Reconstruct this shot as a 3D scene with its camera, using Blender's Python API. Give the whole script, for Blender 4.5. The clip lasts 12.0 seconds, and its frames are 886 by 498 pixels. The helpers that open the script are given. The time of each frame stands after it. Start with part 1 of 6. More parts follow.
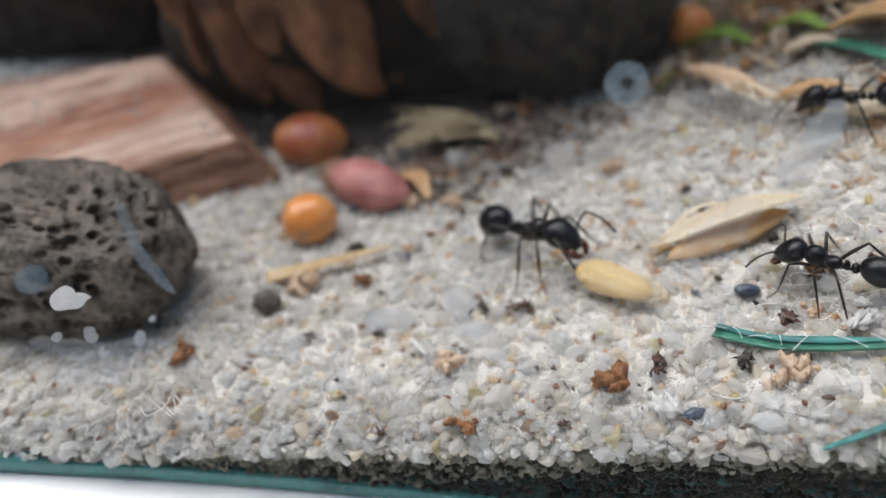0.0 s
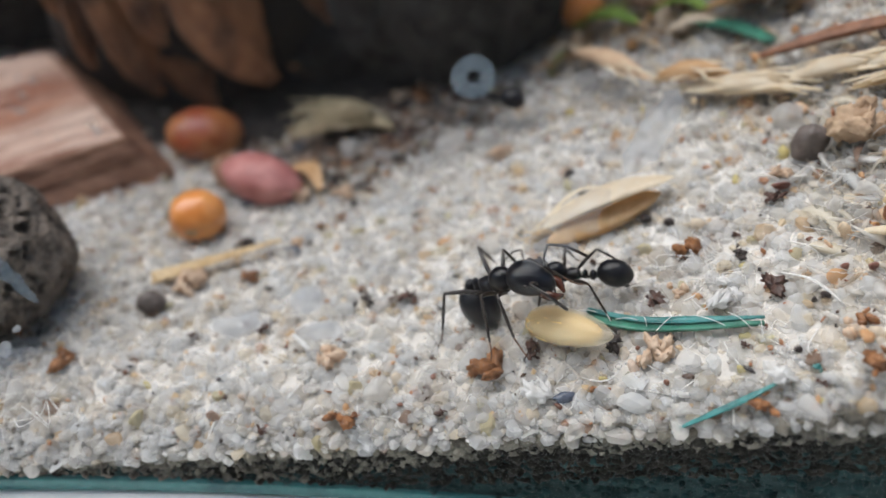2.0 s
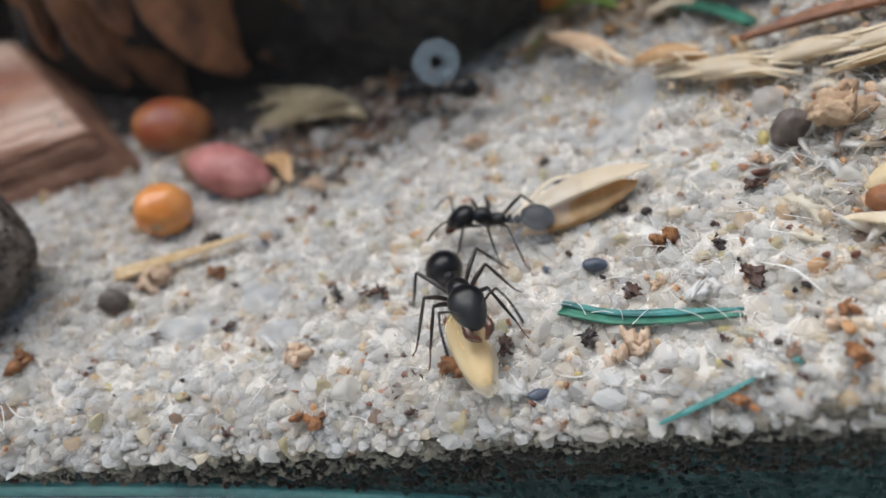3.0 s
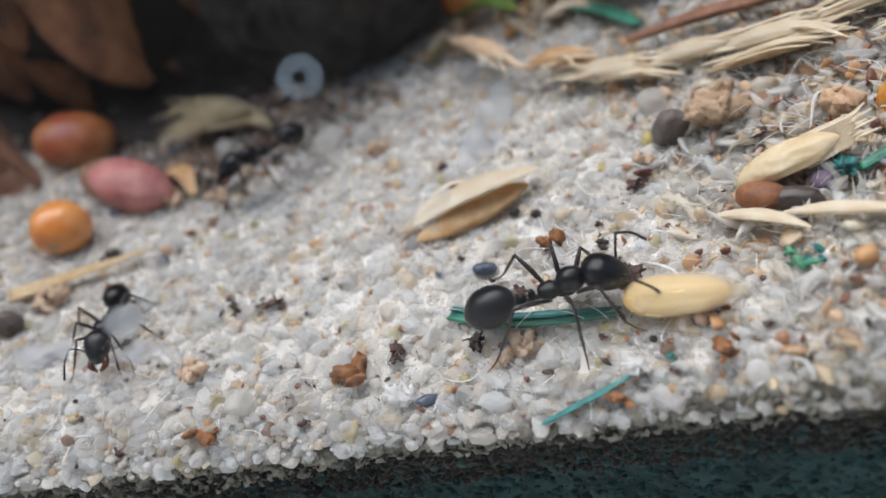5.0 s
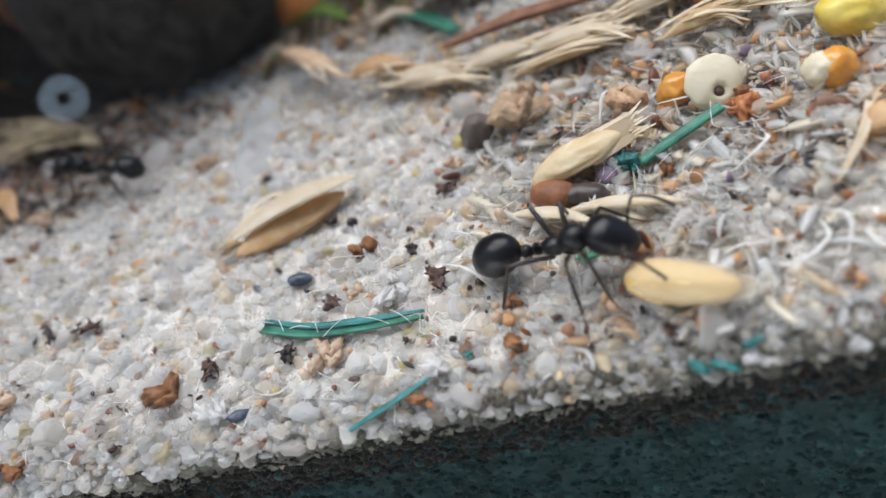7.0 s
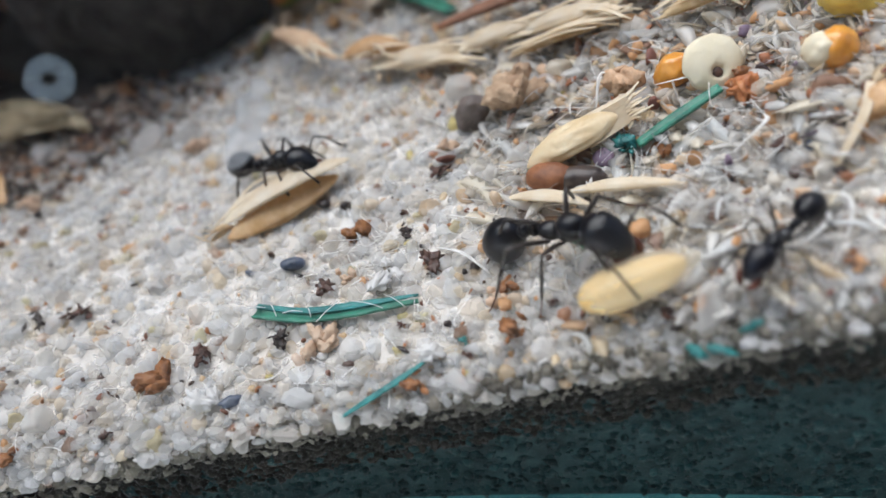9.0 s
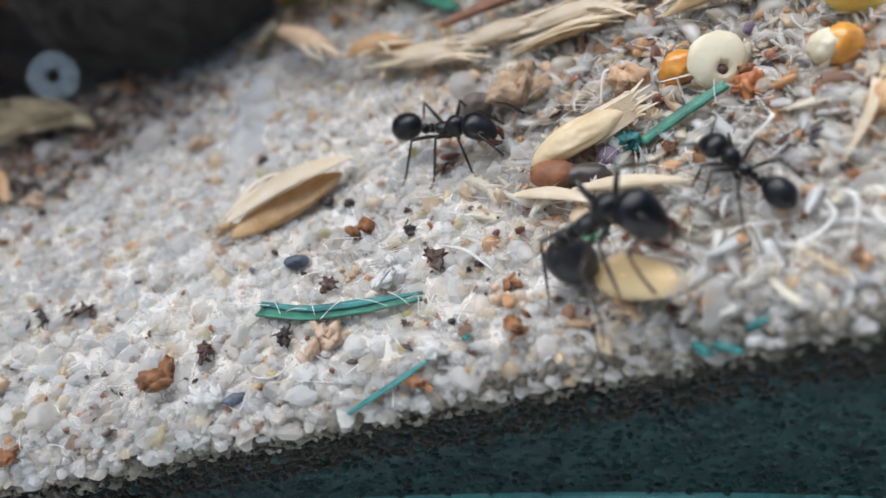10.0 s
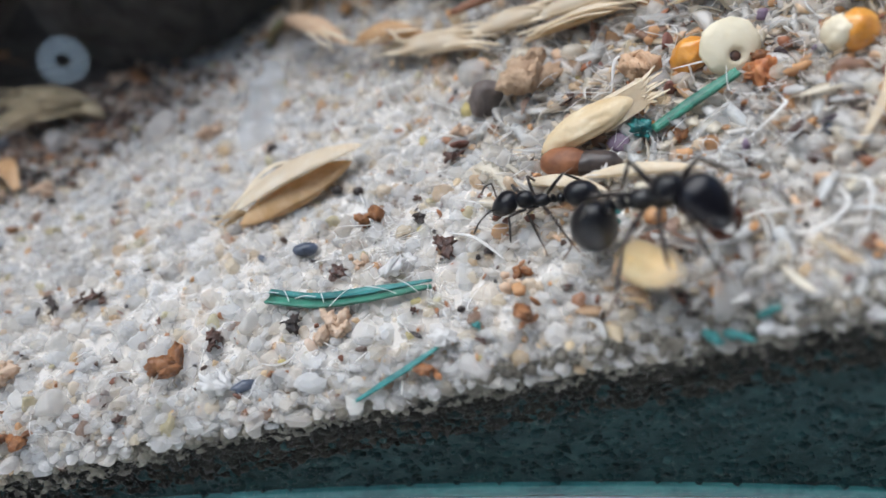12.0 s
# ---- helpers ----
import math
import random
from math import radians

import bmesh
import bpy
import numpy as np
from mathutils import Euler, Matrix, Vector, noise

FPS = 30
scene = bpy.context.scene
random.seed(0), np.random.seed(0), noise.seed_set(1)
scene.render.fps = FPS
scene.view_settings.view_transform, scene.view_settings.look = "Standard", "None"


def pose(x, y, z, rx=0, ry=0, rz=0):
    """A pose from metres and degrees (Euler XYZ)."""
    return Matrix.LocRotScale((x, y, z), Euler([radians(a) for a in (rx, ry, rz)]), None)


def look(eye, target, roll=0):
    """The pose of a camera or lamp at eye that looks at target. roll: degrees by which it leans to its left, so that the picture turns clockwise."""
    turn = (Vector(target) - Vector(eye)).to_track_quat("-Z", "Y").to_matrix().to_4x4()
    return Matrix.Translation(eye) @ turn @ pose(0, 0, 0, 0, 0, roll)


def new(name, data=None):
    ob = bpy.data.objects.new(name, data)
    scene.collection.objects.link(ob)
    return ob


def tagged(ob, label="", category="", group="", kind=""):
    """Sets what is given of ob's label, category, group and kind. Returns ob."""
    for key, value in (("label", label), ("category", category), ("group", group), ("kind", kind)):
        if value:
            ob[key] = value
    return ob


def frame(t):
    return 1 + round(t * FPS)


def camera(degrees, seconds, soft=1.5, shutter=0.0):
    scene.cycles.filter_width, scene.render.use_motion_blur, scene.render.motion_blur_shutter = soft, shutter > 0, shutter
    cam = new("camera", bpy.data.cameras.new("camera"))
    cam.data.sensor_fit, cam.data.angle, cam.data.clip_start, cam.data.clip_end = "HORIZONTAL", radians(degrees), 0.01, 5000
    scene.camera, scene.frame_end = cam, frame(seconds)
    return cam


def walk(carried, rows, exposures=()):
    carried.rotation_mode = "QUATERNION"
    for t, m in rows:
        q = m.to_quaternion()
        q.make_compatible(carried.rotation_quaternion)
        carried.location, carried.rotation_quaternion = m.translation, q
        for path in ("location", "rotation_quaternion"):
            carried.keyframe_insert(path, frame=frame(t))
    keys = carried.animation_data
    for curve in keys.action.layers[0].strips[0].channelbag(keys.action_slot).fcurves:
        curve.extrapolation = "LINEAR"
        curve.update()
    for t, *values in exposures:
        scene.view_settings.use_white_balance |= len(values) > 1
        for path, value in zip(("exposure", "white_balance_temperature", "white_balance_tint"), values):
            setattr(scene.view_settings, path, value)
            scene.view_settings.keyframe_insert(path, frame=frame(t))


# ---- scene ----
# All lengths below are written in millimetres and scaled by S into metres.
S = 0.001
cam = camera(58.0, 12.0, soft=1.5)
PATH = [
    # t, x, y, z in mm, then turns in degrees
    (0.0, 0, 0, 36, 50.89, 4.58, -3.71),
    (0.5, 2.57, -0.2, 36.09, 49.49, 4.3, -6.1),
    (1.0, 3.41, -0.02, 36.24, 48.84, 4.05, -7.43),
    (1.5, 3.59, 0.06, 36.33, 48.8, 4.32, -7.34),
    (2.0, 3.95, 0.07, 36.32, 48.96, 4.23, -7.71),
    (2.5, 4.67, 1.06, 35.41, 48.08, 4.22, -8.54),
    (4.5, 5.42, 0.89, 35.73, 48.8, 4.44, -8.96),
    (5.0, 8.28, 0.57, 35.82, 47.68, 3.91, -12.37),
    (5.5, 9.17, 0.39, 35.65, 47.75, 3.96, -12.88),
    (6.0, 10.88, -0.12, 35.79, 47.85, 3.47, -15.25),
    (6.5, 12.38, -0.57, 35.88, 47.95, 3.13, -17.01),
    (7.0, 13.28, -0.95, 35.95, 47.56, 2.53, -18.83),
    (9.0, 13.36, -0.64, 35.61, 46.43, 2.31, -19.17),
    (9.5, 13.42, -0.61, 35.53, 46.34, 2.49, -19.03),
    (10.0, 13.29, -0.61, 35.52, 46.37, 2.42, -19.04),
    (10.5, 13.15, -0.65, 35.22, 45.95, 2.63, -18.48),
    (11.0, 13.16, -0.63, 35.22, 45.85, 2.66, -18.48),
    (11.5, 13.12, -0.62, 35.23, 45.86, 2.63, -18.46),
    (12.0, 13.17, -0.67, 35.23, 45.96, 2.66, -18.52),
]
walk(cam, [(t, pose(x * S, y * S, z * S, rx, ry, rz)) for t, x, y, z, rx, ry, rz in PATH],
     exposures=[(0, 0.42, 6760, 8.5), (2.5, 0.42, 6740, 8.5), (5, 0.42, 6600, 9), (7, 0.44, 6520, 9), (9, 0.46, 6460, 9), (12, 0.46, 6340, 9)])
cam.data.dof.use_dof = True
cam.data.dof.focus_distance = 36.0 * S
cam.data.dof.aperture_fstop = 27

# ---- light: soft daylight from a window above and behind the vessel ----
world = bpy.data.worlds.new("daylight")
scene.world = world
world.use_nodes = True
sky = world.node_tree.nodes.new("ShaderNodeTexSky")
sky.sky_type = "NISHITA"
sky.sun_disc = False
sky.sun_elevation = radians(56)
sky.sun_rotation = radians(-25)
back = world.node_tree.nodes["Background"]
world.node_tree.links.new(sky.outputs[0], back.inputs["Color"])
back.inputs["Strength"].default_value = 0.14
sun_data = bpy.data.lights.new("sun", "SUN")
sun_data.energy, sun_data.angle, sun_data.color = 5.0, radians(78), (1.0, 0.957, 0.97)
sun = new("sun", sun_data)
sun.matrix_world = look((-0.24, 0.51, 0.84), (0, 0, 0))


# ---- materials ----
def mat(name, dark, light, rough=0.5, size=2.0, bump=0.3, fine=0.25, rand=0.0, sheer=0.0, coat=0.0, stretch=(1, 1, 1), alpha=1.0, subsurf=0.0, island=False, spec=0.5):
    """A two-tone noise material. size: the coarse pattern in mm, fine: the grain in mm, rand: brightness spread from piece to piece,
    sheer: share of light that passes through, alpha below 1: a film that lets the view through."""
    m = bpy.data.materials.new(name)
    m.use_nodes = True
    nt = m.node_tree
    n, l = nt.nodes, nt.links
    b = n["Principled BSDF"]
    out = n["Material Output"]
    tc, mp = n.new("ShaderNodeTexCoord"), n.new("ShaderNodeMapping")
    mp.inputs["Scale"].default_value = stretch
    l.new(tc.outputs["Object"], mp.inputs["Vector"])
    big, small = n.new("ShaderNodeTexNoise"), n.new("ShaderNodeTexNoise")
    big.inputs["Scale"].default_value, big.inputs["Detail"].default_value = 1000 / size, 4
    small.inputs["Scale"].default_value, small.inputs["Detail"].default_value = 1000 / fine, 3
    for t in (big, small):
        l.new(mp.outputs[0], t.inputs["Vector"])
    add = n.new("ShaderNodeMath")
    add.operation = "MULTIPLY_ADD"
    l.new(small.outputs["Fac"], add.inputs[0])
    add.inputs[1].default_value = 0.45
    l.new(big.outputs["Fac"], add.inputs[2])
    ramp = n.new("ShaderNodeValToRGB")
    e = ramp.color_ramp.elements
    e[0].position, e[0].color = 0.5, (*dark, 1)
    e[1].position, e[1].color = 0.95, (*light, 1)
    l.new(add.outputs[0], ramp.inputs[0])
    colour = ramp.outputs[0]
    if rand:
        src = n.new("ShaderNodeNewGeometry").outputs["Random Per Island"] if island else n.new("ShaderNodeObjectInfo").outputs["Random"]
        mr = n.new("ShaderNodeMapRange")
        mr.inputs["To Min"].default_value, mr.inputs["To Max"].default_value = 1 - rand, 1 + rand * 0.5
        l.new(src, mr.inputs["Value"])
        hsv = n.new("ShaderNodeHueSaturation")
        l.new(mr.outputs[0], hsv.inputs["Value"])
        l.new(colour, hsv.inputs["Color"])
        colour = hsv.outputs[0]
    l.new(colour, b.inputs["Base Color"])
    b.inputs["Roughness"].default_value = rough
    b.inputs["Coat Weight"].default_value = coat
    b.inputs["Specular IOR Level"].default_value = spec
    if subsurf:
        b.inputs["Subsurface Weight"].default_value = subsurf
        b.inputs["Subsurface Radius"].default_value = (0.9 * S, 0.85 * S, 0.75 * S)
        b.inputs["Subsurface Scale"].default_value = 1.0
    if bump:
        bp = n.new("ShaderNodeBump")
        bp.inputs["Strength"].default_value = bump
        bp.inputs["Distance"].default_value = fine * 0.5 * S
        l.new(small.outputs["Fac"], bp.inputs["Height"])
        l.new(bp.outputs[0], b.inputs["Normal"])
    last = b.outputs[0]
    if sheer:
        tr, mx = n.new("ShaderNodeBsdfTranslucent"), n.new("ShaderNodeMixShader")
        l.new(colour, tr.inputs["Color"])
        mx.inputs[0].default_value = sheer
        l.new(last, mx.inputs[1])
        l.new(tr.outputs[0], mx.inputs[2])
        last = mx.outputs[0]
    if alpha < 1:
        tp, mx = n.new("ShaderNodeBsdfTransparent"), n.new("ShaderNodeMixShader")
        mx.inputs[0].default_value = alpha
        l.new(tp.outputs[0], mx.inputs[1])
        l.new(last, mx.inputs[2])
        last = mx.outputs[0]
    l.new(last, out.inputs["Surface"])
    return m


def island_ramp(m, stops):
    """Tints a material piece by piece."""
    nt = m.node_tree
    n, l = nt.nodes, nt.links
    b = n["Principled BSDF"]
    geo, ramp, mix = n.new("ShaderNodeNewGeometry"), n.new("ShaderNodeValToRGB"), n.new("ShaderNodeMixRGB")
    r = ramp.color_ramp
    r.interpolation = "CONSTANT"
    while len(r.elements) < len(stops):
        r.elements.new(0.5)
    for e, (p, c) in zip(r.elements, stops):
        e.position, e.color = p, (*c, 1)
    l.new(geo.outputs["Random Per Island"], ramp.inputs[0])
    mix.blend_type = "MULTIPLY"
    mix.inputs[0].default_value = 1
    l.new(b.inputs["Base Color"].links[0].from_socket, mix.inputs[1])
    l.new(ramp.outputs[0], mix.inputs[2])
    l.new(mix.outputs[0], b.inputs["Base Color"])
    for t in n:
        if t.type == "BSDF_TRANSLUCENT":
            l.new(mix.outputs[0], t.inputs["Color"])
    return m


def see_through(m, share):
    """Lets a share of the view pass straight through, as in clear quartz."""
    nt = m.node_tree
    n, l = nt.nodes, nt.links
    out = n["Material Output"]
    tp, mx = n.new("ShaderNodeBsdfTransparent"), n.new("ShaderNodeMixShader")
    tp.inputs[0].default_value = (0.97, 0.96, 0.94, 1)
    mx.inputs[0].default_value = share
    l.new(out.inputs["Surface"].links[0].from_socket, mx.inputs[1])
    l.new(tp.outputs[0], mx.inputs[2])
    l.new(mx.outputs[0], out.inputs["Surface"])
    return m


GRAIN_TINTS = [(0, (1, 1, 1)), (0.2, (0.96, 0.98, 1.0)), (0.4, (1.0, 0.985, 0.95)), (0.58, (0.98, 0.98, 0.98)), (0.72, (0.9, 0.91, 0.92)), (0.8, (1.0, 0.95, 0.88)), (0.9, (0.99, 0.9, 0.74)), (0.945, (0.74, 0.7, 0.66)), (0.975, (0.9, 0.68, 0.46)), (0.991, (0.42, 0.28, 0.21))]


def quartz(m, low, high):
    """Clear and milky grains: each piece lets through a different share of the light."""
    n, l = m.node_tree.nodes, m.node_tree.links
    out = n["Material Output"]
    geo, mr, wn = n.new("ShaderNodeNewGeometry"), n.new("ShaderNodeMapRange"), n.new("ShaderNodeTexWhiteNoise")
    wn.noise_dimensions = "1D"
    l.new(geo.outputs["Random Per Island"], wn.inputs["W"])
    l.new(wn.outputs["Value"], mr.inputs["Value"])
    mr.inputs["To Min"].default_value, mr.inputs["To Max"].default_value = low, high
    re, mx = n.new("ShaderNodeBsdfTransparent"), n.new("ShaderNodeMixShader")
    re.inputs["Color"].default_value = (1, 0.998, 0.99, 1)
    l.new(mr.outputs[0], mx.inputs[0])
    l.new(out.inputs["Surface"].links[0].from_socket, mx.inputs[1])
    l.new(re.outputs[0], mx.inputs[2])
    l.new(mx.outputs[0], out.inputs["Surface"])
    return m


M_GRAIN = quartz(island_ramp(mat("quartz_sand", (0.875, 0.86, 0.84), (0.94, 0.932, 0.92), 0.42, 4.5, 0.08, 0.22, sheer=0.55, subsurf=0.3, spec=0.22), GRAIN_TINTS), 0.28, 0.78)
M_SAND = mat("sand_bed", (0.75, 0.695, 0.625), (0.91, 0.885, 0.85), 0.8, 2.6, 0.3, 0.5, sheer=0.3)
# sand behind the pane: its shade is put into these three dark colours
M_SHADEDEEP = mat("deep_shade_sand", (0.004, 0.014, 0.0145), (0.022, 0.06, 0.062), 0.6, 1.6, 0.2, 0.6, rand=0.55, island=True, spec=0.06)
M_SHADEMID = mat("mid_shade_sand", (0.006, 0.006, 0.005), (0.03, 0.027, 0.021), 0.6, 1.2, 0.2, 0.4, rand=0.5, island=True, spec=0.08)
M_SHADETOP = mat("top_shade_sand", (0.06, 0.054, 0.042), (0.24, 0.22, 0.18), 0.6, 0.9, 0.2, 0.4, rand=0.5, island=True, spec=0.2)
M_TEAL = mat("green_glass_edge", (0.025, 0.12, 0.125), (0.07, 0.27, 0.26), 0.12, 3, 0.05, 0.4)
M_WHITE = mat("white_paper", (0.9, 0.91, 0.9), (0.95, 0.95, 0.94), 0.7, 8, 0.1, 0.3)
M_LAVA_DARK = mat("dark_lava_rock", (0.006, 0.0055, 0.0055), (0.055, 0.05, 0.05), 0.85, 1.6, 0.9, 0.5)
M_LAVA = mat("lava_rock", (0.014, 0.011, 0.009), (0.21, 0.168, 0.138), 0.75, 1.3, 1.0, 0.3)
def wood_material():
    """Split wood: long fibres along the block, dark red grooves, a pale worn top."""
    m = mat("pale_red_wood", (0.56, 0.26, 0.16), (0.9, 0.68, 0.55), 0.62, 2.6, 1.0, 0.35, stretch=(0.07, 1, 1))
    n, l = m.node_tree.nodes, m.node_tree.links
    tilt = n.new("ShaderNodeMapping")
    tilt.inputs["Rotation"].default_value = (0, 0, radians(-22))
    first = [t for t in n if t.type == "MAPPING" and t != tilt][0]
    l.new(n["Texture Coordinate"].outputs["Object"], tilt.inputs["Vector"])
    l.new(tilt.outputs[0], first.inputs["Vector"])
    tone = [t for t in n if t.type == "VALTORGB"][0].color_ramp.elements
    tone[0].position, tone[1].position = 0.56, 0.84
    fine = n.new("ShaderNodeTexNoise")
    fine.inputs["Scale"].default_value, fine.inputs["Detail"].default_value, fine.inputs["Roughness"].default_value = 1000 / 1.1, 9, 0.8
    l.new(first.outputs[0], fine.inputs["Vector"])
    ramp = n.new("ShaderNodeValToRGB")
    e = ramp.color_ramp.elements
    e[0].position, e[0].color = 0.41, (0.28, 0.1, 0.06, 1)
    e[1].position, e[1].color = 0.49, (1, 1, 1, 1)
    l.new(fine.outputs["Fac"], ramp.inputs[0])
    mix = n.new("ShaderNodeMixRGB")
    mix.blend_type = "MULTIPLY"
    mix.inputs[0].default_value = 0.85
    b = n["Principled BSDF"]
    l.new(b.inputs["Base Color"].links[0].from_socket, mix.inputs[1])
    l.new(ramp.outputs[0], mix.inputs[2])
    l.new(mix.outputs[0], b.inputs["Base Color"])
    # a few dark red veins along the fibres
    long, vein = n.new("ShaderNodeMapping"), n.new("ShaderNodeTexNoise")
    long.inputs["Scale"].default_value = (0.045, 1, 1)
    l.new(tilt.outputs[0], long.inputs["Vector"])
    l.new(long.outputs[0], vein.inputs["Vector"])
    vein.inputs["Scale"].default_value, vein.inputs["Detail"].default_value = 1000 / 4.5, 3
    off, near, band = n.new("ShaderNodeMath"), n.new("ShaderNodeMath"), n.new("ShaderNodeMapRange")
    off.operation, near.operation = "SUBTRACT", "ABSOLUTE"
    off.inputs[1].default_value = 0.5
    l.new(vein.outputs["Fac"], off.inputs[0])
    l.new(off.outputs[0], near.inputs[0])
    l.new(near.outputs[0], band.inputs["Value"])
    band.inputs["From Max"].default_value = 0.035
    band.inputs["To Min"].default_value, band.inputs["To Max"].default_value = 0.75, 0.0
    dark = n.new("ShaderNodeMixRGB")
    dark.inputs[2].default_value = (0.3, 0.085, 0.045, 1)
    l.new(band.outputs[0], dark.inputs[0])
    l.new(mix.outputs[0], dark.inputs[1])
    l.new(dark.outputs[0], b.inputs["Base Color"])
    bump = n.new("ShaderNodeBump")
    bump.inputs["Strength"].default_value, bump.inputs["Distance"].default_value = 0.9, 0.25 * S
    l.new(fine.outputs["Fac"], bump.inputs["Height"])
    l.new(b.inputs["Normal"].links[0].from_socket, bump.inputs["Normal"])
    l.new(bump.outputs[0], b.inputs["Normal"])
    return m


M_WOOD = wood_material()
# the same wood in a darker brown, for the block's shaded sides
M_WOODSHADE = mat("brown_shaded_wood", (0.13, 0.052, 0.03), (0.36, 0.19, 0.12), 0.7, 1.6, 1.0, 0.3, stretch=(0.12, 1, 1))
M_CONE = mat("cone_scale", (0.08, 0.027, 0.01), (0.4, 0.17, 0.072), 0.5, 2.2, 1.0, 0.3, rand=0.25)
# near black: the shade between and under the scales, put into the colour
M_CONE_DARK = mat("cone_shade_core", (0.012, 0.008, 0.006), (0.03, 0.02, 0.015), 0.8)
M_BLACK = mat("dark_light_block", (0.006, 0.006, 0.006), (0.014, 0.014, 0.013), 0.8, 6)
M_ANT = mat("ant_cuticle", (0.002, 0.002, 0.0035), (0.007, 0.0075, 0.012), 0.3, 0.6, 0.15, 0.06, spec=0.32)
M_LEG = mat("ant_leg", (0.008, 0.006, 0.006), (0.03, 0.02, 0.016), 0.32, 0.6, 0.1, 0.08)
M_TARSUS = mat("ant_tarsus", (0.06, 0.025, 0.012), (0.14, 0.06, 0.03), 0.45, 0.6, 0.1, 0.08)
M_MANDIBLE = mat("ant_mandible", (0.035, 0.01, 0.005), (0.11, 0.03, 0.014), 0.25, 0.5, 0.1, 0.08)
M_CREAM = mat("cream_grain", (0.76, 0.57, 0.32), (0.94, 0.82, 0.59), 0.38, 1.4, 0.4, 0.2, sheer=0.25)
M_STRAW = mat("straw", (0.56, 0.37, 0.17), (0.86, 0.69, 0.44), 0.5, 1.2, 0.5, 0.22, sheer=0.25)
M_PALE = mat("pale_husk", (0.84, 0.71, 0.52), (0.97, 0.91, 0.78), 0.45, 1.2, 0.4, 0.2, sheer=0.45)
M_TAN = mat("tan_husk", (0.38, 0.2, 0.08), (0.66, 0.42, 0.22), 0.5, 1.4, 0.4, 0.25)
M_MILLET = mat("amber_millet", (0.72, 0.21, 0.035), (0.9, 0.43, 0.14), 0.3, 2.4, 0.1, 0.2, coat=0.3)
M_REDMILLET = mat("red_millet", (0.3, 0.035, 0.014), (0.55, 0.24, 0.08), 0.4, 2.6, 0.2, 0.2, coat=0.08)
M_PINK = mat("pink_seed", (0.36, 0.11, 0.105), (0.68, 0.3, 0.27), 0.45, 1.6, 0.5, 0.3)
M_GREEN = mat("green_blade", (0.01, 0.085, 0.06), (0.055, 0.27, 0.18), 0.4, 0.9, 0.5, 0.12)
M_TEALBIT = mat("teal_blade", (0.006, 0.09, 0.09), (0.03, 0.24, 0.23), 0.4, 0.8, 0.4, 0.15)
M_BRIGHTGREEN = mat("bright_green_scrap", (0.06, 0.36, 0.2), (0.3, 0.66, 0.44), 0.4, 0.6, 0.4, 0.15, sheer=0.5)
M_LEAFGREEN = mat("fresh_green", (0.1, 0.2, 0.02), (0.3, 0.42, 0.08), 0.5, 1.2, 0.2, 0.2)
M_BROWN = mat("brown_crumb", (0.026, 0.012, 0.01), (0.15, 0.07, 0.048), 0.5, 0.4, 0.7, 0.12)
M_DARKBIT = mat("black_crumb", (0.008, 0.006, 0.006), (0.05, 0.03, 0.025), 0.5, 0.4, 0.7, 0.15)
M_ORANGE = mat("orange_crumb", (0.13, 0.045, 0.015), (0.5, 0.22, 0.085), 0.5, 0.5, 0.6, 0.15, sheer=0.25)
M_PEACH = mat("peach_crumb", (0.66, 0.46, 0.31), (0.88, 0.71, 0.55), 0.7, 0.5, 0.7, 0.15, sheer=0.35)
M_SLATE = mat("slate_blue", (0.03, 0.04, 0.06), (0.1, 0.12, 0.17), 0.35, 0.6, 0.2, 0.15)
M_PEBBLE = mat("brown_pebble", (0.07, 0.055, 0.048), (0.17, 0.135, 0.12), 0.5, 0.9, 0.3, 0.15)
M_FUZZ = mat("white_fibre", (0.86, 0.85, 0.83), (0.97, 0.96, 0.95), 0.5, 0.6, 0.0, 0.2, sheer=0.5)
M_OLIVE = mat("olive_grain", (0.5, 0.43, 0.24), (0.74, 0.66, 0.44), 0.5, 0.5, 0.4, 0.15, sheer=0.3, alpha=0.6)
M_YELLOW = mat("yellow_corn", (0.62, 0.45, 0.06), (0.86, 0.7, 0.2), 0.4, 1.5, 0.2, 0.2)
M_CORNORANGE = mat("orange_corn", (0.56, 0.2, 0.02), (0.85, 0.42, 0.08), 0.28, 1.5, 0.2, 0.2, coat=0.3)
M_CORNWHITE = mat("white_corn", (0.8, 0.71, 0.5), (0.92, 0.85, 0.67), 0.6, 1.0, 0.4, 0.2, sheer=0.2)
M_FILM = mat("dried_drop", (0.3, 0.42, 0.5), (0.5, 0.64, 0.72), 0.6, 0.6, 0.0, 0.2, alpha=0.28)
M_SMEAR = mat("glass_smear", (0.6, 0.65, 0.69), (0.72, 0.8, 0.86), 0.7, 0.8, 0.0, 0.2, sheer=0.3, alpha=0.34)
M_BLUESTREAK = mat("blue_streak", (0.2, 0.3, 0.38), (0.34, 0.46, 0.54), 0.7, 0.8, 0.0, 0.2, sheer=0.4, alpha=0.36)
M_BLUEFILM = mat("blue_smear", (0.16, 0.25, 0.33), (0.3, 0.42, 0.5), 0.7, 0.8, 0.0, 0.2, alpha=0.34)


